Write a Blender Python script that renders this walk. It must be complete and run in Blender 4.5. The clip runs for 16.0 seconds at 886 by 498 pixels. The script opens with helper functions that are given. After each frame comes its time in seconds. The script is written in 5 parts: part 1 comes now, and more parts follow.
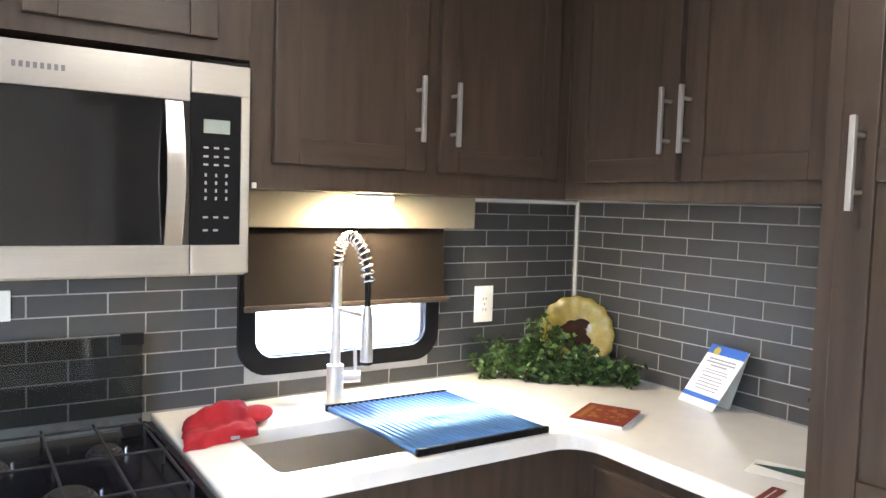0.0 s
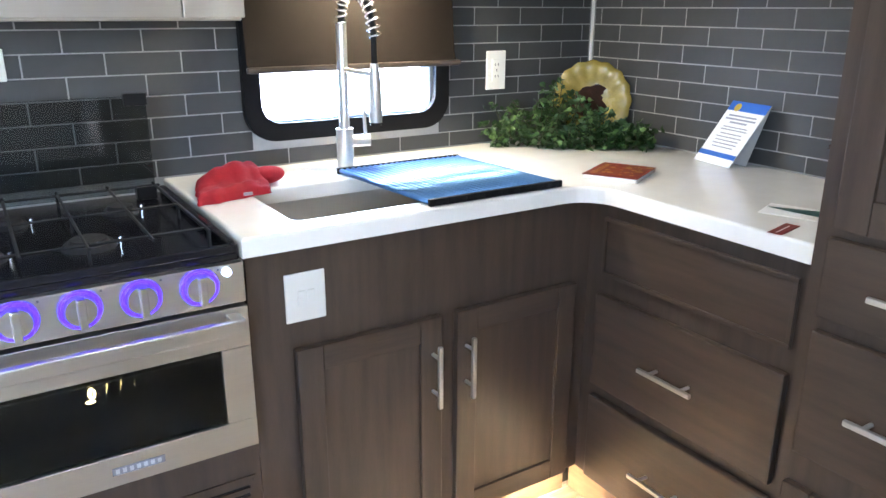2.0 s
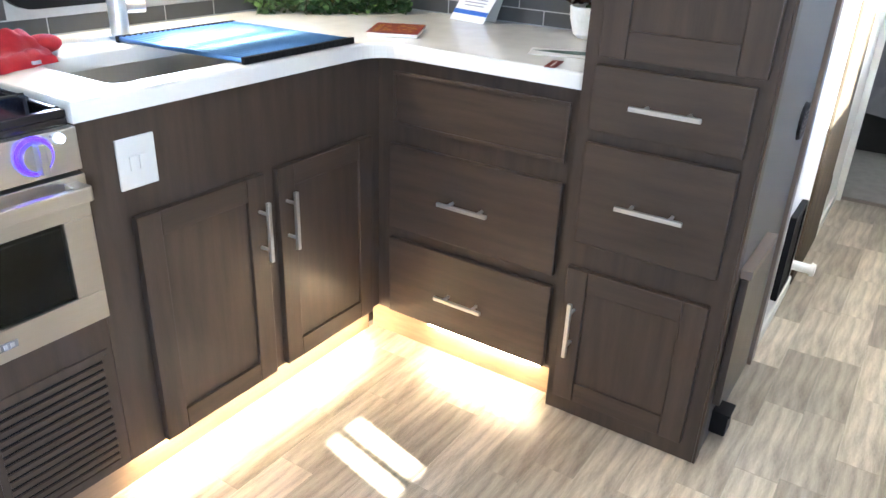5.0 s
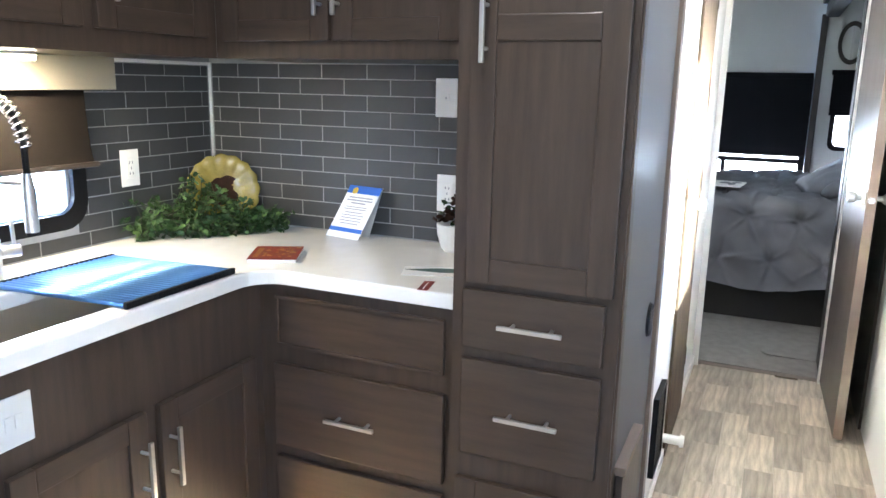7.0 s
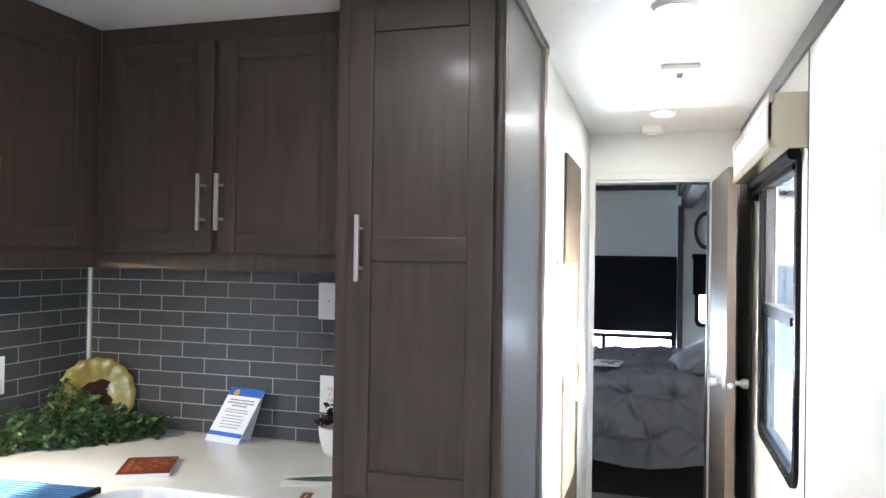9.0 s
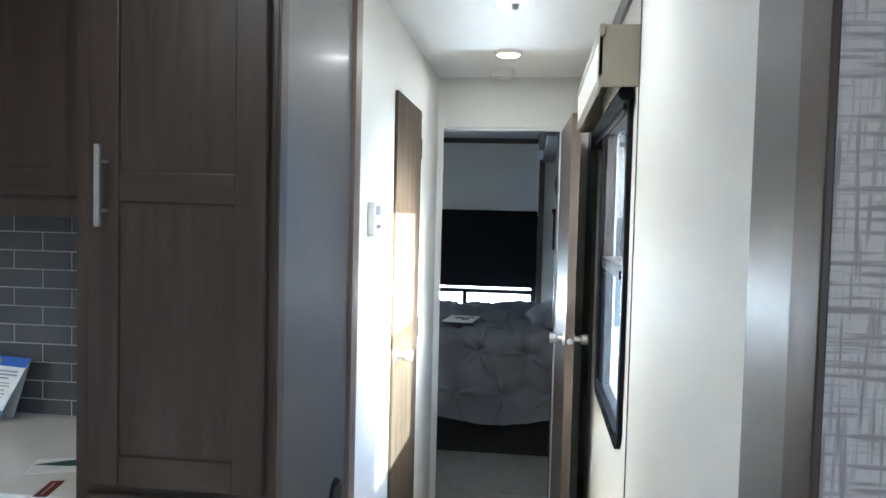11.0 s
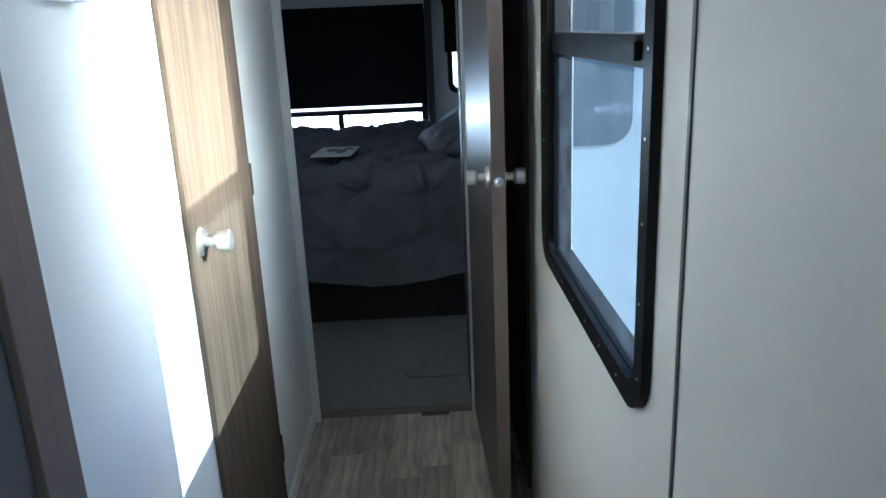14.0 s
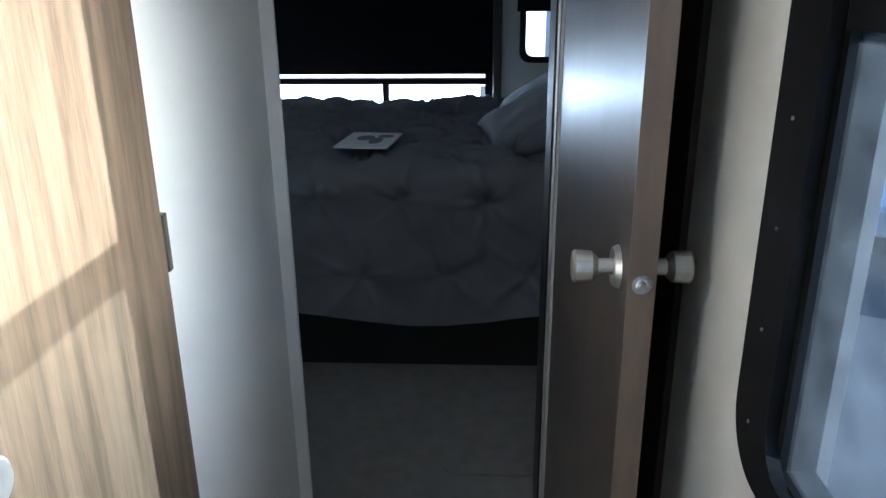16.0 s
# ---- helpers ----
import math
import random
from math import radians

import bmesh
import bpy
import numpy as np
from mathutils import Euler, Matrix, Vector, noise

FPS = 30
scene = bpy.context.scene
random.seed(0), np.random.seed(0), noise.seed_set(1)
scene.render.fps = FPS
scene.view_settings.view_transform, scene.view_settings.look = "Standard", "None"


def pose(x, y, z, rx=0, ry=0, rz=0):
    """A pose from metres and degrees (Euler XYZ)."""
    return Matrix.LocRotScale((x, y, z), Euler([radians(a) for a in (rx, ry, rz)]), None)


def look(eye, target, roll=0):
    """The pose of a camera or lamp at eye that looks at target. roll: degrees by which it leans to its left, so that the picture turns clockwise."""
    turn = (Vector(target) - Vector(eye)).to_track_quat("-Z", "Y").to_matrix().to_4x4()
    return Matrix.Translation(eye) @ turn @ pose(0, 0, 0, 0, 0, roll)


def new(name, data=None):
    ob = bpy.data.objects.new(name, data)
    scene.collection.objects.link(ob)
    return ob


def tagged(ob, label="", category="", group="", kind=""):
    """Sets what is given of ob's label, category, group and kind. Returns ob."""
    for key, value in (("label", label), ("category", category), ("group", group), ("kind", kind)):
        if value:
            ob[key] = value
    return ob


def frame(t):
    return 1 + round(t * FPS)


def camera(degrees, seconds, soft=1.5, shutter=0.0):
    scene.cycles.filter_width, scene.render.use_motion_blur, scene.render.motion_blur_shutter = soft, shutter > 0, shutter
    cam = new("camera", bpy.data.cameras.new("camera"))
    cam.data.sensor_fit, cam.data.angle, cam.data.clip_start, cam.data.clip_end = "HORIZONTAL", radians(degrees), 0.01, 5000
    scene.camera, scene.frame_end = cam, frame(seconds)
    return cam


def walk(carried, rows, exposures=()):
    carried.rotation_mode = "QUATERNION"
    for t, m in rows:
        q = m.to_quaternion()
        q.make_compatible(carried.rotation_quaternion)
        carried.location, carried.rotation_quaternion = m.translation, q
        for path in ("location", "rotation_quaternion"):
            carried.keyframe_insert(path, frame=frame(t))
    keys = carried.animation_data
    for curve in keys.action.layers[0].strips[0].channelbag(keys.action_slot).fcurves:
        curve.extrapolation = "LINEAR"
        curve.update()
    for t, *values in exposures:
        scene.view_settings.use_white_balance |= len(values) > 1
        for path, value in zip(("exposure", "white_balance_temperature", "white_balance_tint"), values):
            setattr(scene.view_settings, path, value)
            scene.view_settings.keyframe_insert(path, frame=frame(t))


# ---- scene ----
cam = camera(61.4, 16.0)
PATH = [
    (0, (-0.032, -0.388, 1.481), (1.062, 1.281, 1.357), 1.7),
    (0.5, (-0.025, -0.385, 1.438), (1.044, 1.28, 1.148), 1.5),
    (1, (-0.021, -0.386, 1.399), (1.013, 1.274, 0.981), 0.5),
    (1.5, (-0.02, -0.384, 1.376), (1.004, 1.253, 0.853), 0.1),
    (2, (-0.016, -0.379, 1.338), (1.005, 1.228, 0.723), 0.2),
    (2.5, (-0.014, -0.378, 1.302), (0.997, 1.196, 0.594), -0),
    (3, (-0.027, -0.355, 1.268), (0.977, 1.172, 0.456), 0.2),
    (3.2, (-0.053, -0.332, 1.261), (0.967, 1.153, 0.393), 0.7),
    (5.3, (-0.368, -0.314, 1.287), (1.232, 0.58, 0.488), 2.5),
    (5.5, (-0.371, -0.315, 1.318), (1.276, 0.553, 0.588), 2.1),
    (6, (-0.39, -0.327, 1.349), (1.326, 0.499, 0.738), 1.0),
    (6.5, (-0.403, -0.332, 1.391), (1.344, 0.489, 0.868), 0.4),
    (7, (-0.394, -0.336, 1.442), (1.395, 0.447, 1.007), 1.1),
    (7.5, (-0.414, -0.35, 1.497), (1.418, 0.381, 1.165), 1.1),
    (8, (-0.433, -0.365, 1.542), (1.43, 0.338, 1.364), 1.0),
    (8.2, (-0.437, -0.37, 1.546), (1.437, 0.324, 1.442), 0.9),
    (10.3, (-0.388, -0.496, 1.553), (1.58, -0.133, 1.558), 0.2),
    (10.5, (-0.319, -0.514, 1.552), (1.653, -0.177, 1.532), 0.2),
    (11, (-0.133, -0.552, 1.526), (1.85, -0.309, 1.434), 1.4),
    (11.5, (-0.02, -0.551, 1.509), (1.965, -0.408, 1.313), 1.9),
    (12, (0.131, -0.455, 1.486), (2.116, -0.523, 1.254), 1.9),
    (12.5, (0.313, -0.386, 1.478), (2.274, -0.672, 1.211), 1.3),
    (13, (0.571, -0.446, 1.433), (2.525, -0.68, 1.074), -0.4),
    (13.5, (0.826, -0.515, 1.42), (2.773, -0.537, 0.963), -2.6),
    (14, (1.059, -0.517, 1.403), (2.977, -0.559, 0.837), -2.5),
    (14.5, (1.331, -0.548, 1.388), (3.238, -0.593, 0.789), -1.4),
    (15, (1.598, -0.601, 1.384), (3.495, -0.418, 0.776), -3.5),
    (15.5, (1.831, -0.54, 1.37), (3.715, -0.368, 0.721), -2.4),
    (16, (2.036, -0.5, 1.38), (3.92, -0.405, 0.716), -0.5),
]
EXPOSURES = [(0, 4.7, 6700, 12), (0.9, 4.3, 6200, 13), (2.5, 4.55, 6000, 9), (6, 4.6, 6000, 9), (8.2, 4.45, 6000, 11), (10.5, 3.7, 5850, 5), (11.5, 3.2, 5650, 5), (12.2, 2.85, 5600, 5), (13, 2.35, 5400, 4), (14, 2.15, 5150, 3), (14.6, 2.05, 5200, 5), (15.2, 2.15, 5400, 7), (16, 2.15, 5450, 7)]
walk(cam, [(t, look(eye, target, roll)) for t, eye, target, roll in PATH], EXPOSURES)

# ---- world, sun and large lights ----
world = bpy.data.worlds.new("sky_world")
world.use_nodes = True
scene.world = world
wn = world.node_tree.nodes
sky = wn.new("ShaderNodeTexSky")
sky.sky_type, sky.sun_disc, sky.ozone_density = "NISHITA", False, 10.0
SUN_FROM = Vector((-0.17, -0.76, 0.30)).normalized()
sky.sun_elevation = math.asin(SUN_FROM.z)
sky.sun_rotation = math.atan2(SUN_FROM.x, SUN_FROM.y)
world.node_tree.links.new(sky.outputs[0], wn["Background"].inputs[0])
wn["Background"].inputs[1].default_value = 0.15


def lamp(name, kind, energy, color, m, size=(0.1, 0.1), shape="RECTANGLE"):
    data = bpy.data.lights.new(name, kind)
    data.energy, data.color = energy, color
    if kind == "AREA":
        data.shape, data.size, data.size_y = shape, size[0], size[1]
    ob = new(name, data)
    ob.matrix_world = m
    return ob


sun = lamp("sun", "SUN", 5.0, (1.0, 0.92, 0.80), look(SUN_FROM * 30, (0, 0, 0)))
sun.data.angle = radians(0.5)
DAY = (0.80, 0.90, 1.0)
# area lamp for daylight at the wide opening added in the unseen slide wall
lamp("daylight_slide_window", "AREA", 1.9, DAY, look((-1.75, -1.72, 1.4), (-0.3, 1.0, 1.0)), (1.3, 0.7))
lamp("daylight_kitchen_window", "AREA", 0.18, (0.20, 0.48, 1.0), look((0.92, 1.655, 1.115), (0.95, 0.0, 0.75)), (0.5, 0.13))
lamp("daylight_bedroom_window", "AREA", 4.4, DAY, look((6.58, 0.2, 0.77), (4.0, 0.1, 1.0)), (1.4, 0.14))
WARM = (1.0, 0.86, 0.68)
NEUTRAL = (1.0, 0.96, 0.91)

# ---- materials ----
MATS = {}


def material(name, base, rough=0.5, metal=0.0, var=0.15, scale=8.0, stretch=(1, 1, 1), bump=0.05, fine=120.0, coat=0.0, emit=None, strength=0.0, alt=None, per_object=0.0, trans=0.0, ior=1.45, rvar=0.08, gain=1.0):
    """A procedural surface: base colour varied at two scales, roughness variation and fine relief."""
    m = bpy.data.materials.new(name)
    m.use_nodes = True
    nt = m.node_tree
    n, lk = nt.nodes, nt.links
    b = n["Principled BSDF"]
    b.inputs["Metallic"].default_value = metal
    b.inputs["Coat Weight"].default_value = coat
    b.inputs["Coat Roughness"].default_value = 0.15
    b.inputs["Transmission Weight"].default_value = trans
    b.inputs["IOR"].default_value = ior
    tc = n.new("ShaderNodeTexCoord")
    mp = n.new("ShaderNodeMapping")
    mp.inputs["Scale"].default_value = stretch
    lk.new(tc.outputs["Object"], mp.inputs[0])
    big = n.new("ShaderNodeTexNoise")
    big.inputs["Scale"].default_value, big.inputs["Detail"].default_value = scale, 6
    small = n.new("ShaderNodeTexNoise")
    small.inputs["Scale"].default_value, small.inputs["Detail"].default_value = fine, 3
    lk.new(mp.outputs[0], big.inputs[0])
    lk.new(mp.outputs[0], small.inputs[0])
    mix = n.new("ShaderNodeMix")
    mix.data_type = "RGBA"
    lo = [c * (1 - var) for c in base] if alt is None else alt
    hi = [min(1, c * (1 + var)) for c in base]
    mix.inputs[6].default_value, mix.inputs[7].default_value = (*lo, 1), (*hi, 1)
    add = n.new("ShaderNodeMath")
    add.operation = "MULTIPLY_ADD"
    add.inputs[1].default_value, add.inputs[2].default_value = 0.45, 0.0
    lk.new(small.outputs[0], add.inputs[0])
    add2 = n.new("ShaderNodeMath")
    add2.operation = "MULTIPLY_ADD"
    add2.inputs[1].default_value = 1.5
    lk.new(big.outputs[0], add2.inputs[0])
    sub = n.new("ShaderNodeMath")
    sub.operation = "SUBTRACT"
    sub.inputs[1].default_value = 0.48
    sub.use_clamp = True
    lk.new(add.outputs[0], add2.inputs[2])
    lk.new(add2.outputs[0], sub.inputs[0])
    spread = n.new("ShaderNodeMapRange")
    spread.inputs[1].default_value, spread.inputs[2].default_value = 0.5 - 0.5 / gain, 0.5 + 0.5 / gain
    lk.new(sub.outputs[0], spread.inputs[0])
    lk.new(spread.outputs[0], mix.inputs[0])
    out = mix.outputs[2]
    if per_object:
        info = n.new("ShaderNodeObjectInfo")
        rng = n.new("ShaderNodeMapRange")
        rng.inputs[3].default_value, rng.inputs[4].default_value = 1 - per_object, 1 + per_object
        lk.new(info.outputs["Random"], rng.inputs[0])
        hsv = n.new("ShaderNodeHueSaturation")
        lk.new(rng.outputs[0], hsv.inputs["Value"])
        lk.new(out, hsv.inputs["Color"])
        out = hsv.outputs[0]
    lk.new(out, b.inputs["Base Color"])
    rr = n.new("ShaderNodeMapRange")
    rr.inputs[3].default_value, rr.inputs[4].default_value = max(0.02, rough - rvar), min(1, rough + rvar)
    lk.new(big.outputs[0], rr.inputs[0])
    lk.new(rr.outputs[0], b.inputs["Roughness"])
    if bump:
        bp = n.new("ShaderNodeBump")
        bp.inputs["Strength"].default_value, bp.inputs["Distance"].default_value = bump, 0.004
        lk.new(add2.outputs[0], bp.inputs["Height"])
        lk.new(bp.outputs[0], b.inputs["Normal"])
    if emit:
        b.inputs["Emission Color"].default_value = (*emit, 1)
        b.inputs["Emission Strength"].default_value = strength
    MATS[name] = m
    return m


WOOD = (0.056, 0.038, 0.027)
material("cabinet_wood_upright", WOOD, 0.42, var=0.32, scale=5, stretch=(9, 9, 0.8), bump=0.10, fine=60, coat=0.07, gain=1.15)
material("cabinet_wood_level_x", WOOD, 0.42, var=0.32, scale=5, stretch=(0.8, 9, 9), bump=0.10, fine=60, coat=0.07, gain=1.15)
material("cabinet_wood_level_y", WOOD, 0.42, var=0.32, scale=5, stretch=(9, 0.8, 9), bump=0.10, fine=60, coat=0.07, gain=1.15)
material("cabinet_side_laminate", (0.098, 0.094, 0.094), 0.42, var=0.14, scale=3, stretch=(5, 5, 0.6), bump=0.006, coat=0.06, rvar=0.03)
material("dark_trim", (0.045, 0.034, 0.028), 0.35, var=0.25, scale=6, stretch=(8, 8, 1), bump=0.05)
material("brown_edge", (0.17, 0.13, 0.105), 0.4, var=0.15, scale=6, stretch=(8, 8, 1), bump=0.05)
material("brushed_nickel", (0.64, 0.63, 0.61), 0.34, 0.85, var=0.05, scale=40, stretch=(1, 1, 6), bump=0.02)
material("stainless", (0.62, 0.60, 0.57), 0.30, 1.0, var=0.04, scale=10, stretch=(1, 30, 30), bump=0.006, fine=200, rvar=0.04)
material("chrome", (0.85, 0.85, 0.86), 0.2, 1.0, var=0.03, bump=0)
material("sink_steel", (0.55, 0.52, 0.47), 0.5, 0.8, var=0.06, scale=12, stretch=(20, 1, 1), bump=0.03)
material("white_counter", (0.80, 0.78, 0.74), 0.18, var=0.04, scale=14, bump=0.01, coat=0.3)
material("tile_glaze", (0.054, 0.055, 0.056), 0.50, var=0.14, scale=7, bump=0.03, fine=60, coat=0.0, per_object=0.10)
material("grout", (0.34, 0.34, 0.335), 0.8, var=0.08, scale=40, bump=0.1)
material("white_plastic", (0.82, 0.81, 0.78), 0.35, var=0.03, bump=0.01)
material("cream_plastic", (0.70, 0.68, 0.62), 0.35, var=0.03, bump=0.01)
material("wall_board", (0.73, 0.72, 0.68), 0.60, var=0.03, scale=4, bump=0.03, fine=300)
material("wall_board_warm", (0.66, 0.65, 0.61), 0.35, var=0.03, scale=4, bump=0.03, fine=300)
material("ceiling_paint", (0.82, 0.82, 0.80), 0.5, var=0.02, bump=0.02)
material("black_plastic", (0.009, 0.009, 0.010), 0.45, ior=1.22, var=0.2, bump=0.02)
material("black_enamel", (0.006, 0.006, 0.010), 0.2, var=0.2, bump=0.01, coat=0.15)
material("cast_iron", (0.006, 0.006, 0.008), 0.75, var=0.3, scale=60, bump=0.25)
material("dark_glass", (0.006, 0.006, 0.007), 0.05, var=0.1, bump=0, coat=1.0)
material("lid_glass", (0.42, 0.47, 0.50), 0.04, var=0.0, bump=0, trans=1.0, ior=1.35, rvar=0.01)
material("shade_cloth", (0.014, 0.011, 0.009), 0.75, ior=1.15, var=0.12, scale=10, bump=0.1, fine=400)
material("black_cloth", (0.008, 0.008, 0.010), 0.8, ior=1.2, var=0.12, scale=10, bump=0.1, fine=400)
material("valance_board", (0.25, 0.225, 0.175), 0.45, var=0.08, scale=5, bump=0.04)
material("red_cloth", (0.30, 0.006, 0.014), 0.85, var=0.2, scale=30, bump=0.35, fine=300)
# grey steel with the window's blue reflection put into its base colour
material("mat_steel_blue_reflection", (0.085, 0.195, 0.42), 0.36, 0.85, var=0.08, bump=0.02)
material("bed_cloth", (0.17, 0.17, 0.185), 0.8, var=0.10, scale=6, bump=0.2, fine=350)
material("pillow_cloth", (0.20, 0.20, 0.225), 0.8, var=0.10, scale=6, bump=0.2, fine=350)
material("bed_base", (0.020, 0.018, 0.018), 0.6, var=0.15, bump=0.05)
material("carpet", (0.235, 0.222, 0.208), 0.95, var=0.18, scale=18, bump=0.6, fine=500)
material("leaf_green", (0.030, 0.075, 0.016), 0.5, var=0.45, scale=30, bump=0.05, per_object=0.3)
material("leaf_pale", (0.10, 0.17, 0.05), 0.5, var=0.35, scale=30, bump=0.05)
material("stem", (0.05, 0.045, 0.02), 0.7)
material("gold_glaze", (0.28, 0.22, 0.055), 0.25, var=0.35, scale=22, bump=0.1, coat=0.5)
material("plate_dark", (0.030, 0.014, 0.009), 0.7, ior=1.2, var=0.4, scale=30)
material("paper", (0.80, 0.79, 0.77), 0.6, var=0.03, bump=0.01)
material("blue_print", (0.03, 0.13, 0.50), 0.5, var=0.1)
material("grey_print", (0.30, 0.30, 0.34), 0.6)
material("red_print", (0.17, 0.020, 0.012), 0.45, var=0.5, scale=70)
material("yellow_print", (0.60, 0.40, 0.05), 0.45, var=0.2)
material("green_print", (0.03, 0.085, 0.075), 0.4, var=0.3, scale=40)
material("wall_stripe", (0.06, 0.05, 0.045), 0.4)
material("door_oak", (0.098, 0.073, 0.049), 0.72, ior=1.3, var=0.12, scale=3.0, stretch=(16, 16, 0.9), bump=0.10, fine=30, alt=(0.055, 0.038, 0.024), gain=2.2)
material("door_dark", (0.085, 0.068, 0.058), 0.42, var=0.25, scale=4, stretch=(9, 9, 0.6), bump=0.05, fine=70, coat=0.05)
material("floor_plank", (0.41, 0.352, 0.278), 0.33, var=0.42, scale=4, stretch=(1.2, 12, 1), bump=0.06, fine=60, per_object=0.34, coat=0.15, gain=1.6)
material("toe_board", (0.30, 0.20, 0.12), 0.5, var=0.2, scale=5, stretch=(2, 2, 14))
material("floor_base", (0.10, 0.08, 0.06), 0.7)
material("led_white", (0.8, 0.8, 0.8), 0.4, emit=(1.0, 0.95, 0.88), strength=2.0, bump=0)
material("led_warm", (0.8, 0.7, 0.5), 0.4, emit=(1.0, 0.76, 0.46), strength=14, bump=0)
material("puck_glow", (0.8, 0.8, 0.7), 0.4, emit=(1.0, 0.84, 0.55), strength=7, bump=0)
material("knob_glow", (0.05, 0.03, 0.3), 0.4, emit=(0.04, 0.012, 1.0), strength=0.24, bump=0)
material("button_glow", (0.6, 0.7, 1.0), 0.4, emit=(0.45, 0.65, 1.0), strength=0.5, bump=0)
material("oven_glow", (0.8, 0.6, 0.3), 0.4, emit=(1.0, 0.66, 0.25), strength=1.1, bump=0)
material("display_grey", (0.32, 0.36, 0.34), 0.3)
material("asphalt", (0.20, 0.20, 0.20), 0.9, var=0.3, scale=0.6, bump=0.4, fine=30)
# white siding darkened in the base colour, to dim it in the sun
material("trailer_dimmed_white", (0.24, 0.265, 0.285), 0.35, var=0.04, scale=2, bump=0.02)
material("trailer_grey", (0.25, 0.26, 0.28), 0.4, var=0.1)
material("truck_blue", (0.45, 0.55, 0.72), 0.25, var=0.05, coat=0.6)
material("tyre", (0.02, 0.02, 0.02), 0.8, var=0.2)
material("sign_red", (0.55, 0.03, 0.03), 0.4)
material("sign_yellow", (0.75, 0.55, 0.04), 0.4)
material("slide_glass", (0.05, 0.065, 0.08), 0.12, var=0.1, bump=0, coat=0.6)
material("post_brown", (0.055, 0.036, 0.026), 0.5, var=0.25, scale=6, stretch=(8, 8, 1), bump=0.05)
material("satin_nickel", (0.62, 0.60, 0.57), 0.34, 0.85, var=0.06, scale=40, bump=0.01)
material("flange_dark", (0.075, 0.076, 0.08), 0.6, var=0.2, scale=8)
material("orange_print", (0.30, 0.15, 0.035), 0.45, var=0.5, scale=90)
material("glass_pane", (0.93, 0.96, 0.97), 0.02, var=0.0, bump=0, trans=1.0, ior=1.45, rvar=0.01)
material("tinted_glass", (0.30, 0.34, 0.36), 0.04, var=0.0, bump=0, trans=1.0, ior=1.3, rvar=0.01)
# emission makes the backdrop sheets shine like the bright view outside
material("backdrop_glow", (0.8, 0.8, 0.8), 0.9, emit=(0.93, 0.97, 1.0), strength=0.35, bump=0)
material("snowy_lot", (0.022, 0.023, 0.025), 0.9, var=0.2, scale=0.9, bump=0.3, fine=25, alt=(0.060, 0.064, 0.070), gain=1.8)
material("grey_ink", (0.20, 0.20, 0.22), 0.6)
material("silver_ink", (0.45, 0.45, 0.46), 0.4)
material("wallpaper", (0.50, 0.48, 0.46), 0.7, var=0.03, bump=0.1)


def weave(name, light, dark):
    """Grasscloth: two crossing sets of irregular threads."""
    m = MATS[name]
    n, lk = m.node_tree.nodes, m.node_tree.links
    tc = n.new("ShaderNodeTexCoord")
    parts = []
    for st in ((11, 11, 170), (170, 170, 11)):
        mp = n.new("ShaderNodeMapping")
        mp.inputs["Scale"].default_value = st
        tx = n.new("ShaderNodeTexNoise")
        tx.inputs["Scale"].default_value, tx.inputs["Detail"].default_value = 1.0, 3
        lk.new(tc.outputs["Object"], mp.inputs[0])
        lk.new(mp.outputs[0], tx.inputs[0])
        parts.append(tx)
    mx = n.new("ShaderNodeMath")
    mx.operation = "MAXIMUM"
    lk.new(parts[0].outputs[0], mx.inputs[0])
    lk.new(parts[1].outputs[0], mx.inputs[1])
    ramp = n.new("ShaderNodeValToRGB")
    ramp.color_ramp.elements[0].position, ramp.color_ramp.elements[0].color = 0.50, (*light, 1)
    ramp.color_ramp.elements[1].position, ramp.color_ramp.elements[1].color = 0.66, (*dark, 1)
    lk.new(mx.outputs[0], ramp.inputs[0])
    lk.new(ramp.outputs[0], n["Principled BSDF"].inputs["Base Color"])


pane_m = material("hazy_pane", (0.9, 0.95, 1.0), 0.05, var=0.0, bump=0)
pn, pl_ = pane_m.node_tree.nodes, pane_m.node_tree.links
clear, haze, gloss = pn.new("ShaderNodeBsdfTransparent"), pn.new("ShaderNodeBsdfTranslucent"), pn.new("ShaderNodeBsdfGlossy")
clear.inputs[0].default_value, haze.inputs[0].default_value = (0.66, 0.71, 0.74, 1), (0.55, 0.62, 0.68, 1)
gloss.inputs["Roughness"].default_value = 0.05
mix_a, mix_b, spots = pn.new("ShaderNodeMixShader"), pn.new("ShaderNodeMixShader"), pn.new("ShaderNodeTexNoise")
spots.inputs["Scale"].default_value, spots.inputs["Detail"].default_value = 9.0, 8
amount = pn.new("ShaderNodeMapRange")
amount.inputs[1].default_value, amount.inputs[2].default_value, amount.inputs[3].default_value, amount.inputs[4].default_value = 0.35, 0.75, 0.008, 0.03
pl_.new(spots.outputs[0], amount.inputs[0])
pl_.new(amount.outputs[0], mix_a.inputs[0])
pl_.new(clear.outputs[0], mix_a.inputs[1])
pl_.new(haze.outputs[0], mix_a.inputs[2])
mix_b.inputs[0].default_value = 0.004
pl_.new(mix_a.outputs[0], mix_b.inputs[1])
pl_.new(gloss.outputs[0], mix_b.inputs[2])
pl_.new(mix_b.outputs[0], pn["Material Output"].inputs[0])
weave("wallpaper", (0.60, 0.545, 0.52), (0.33, 0.285, 0.27))

# ---- builders ----


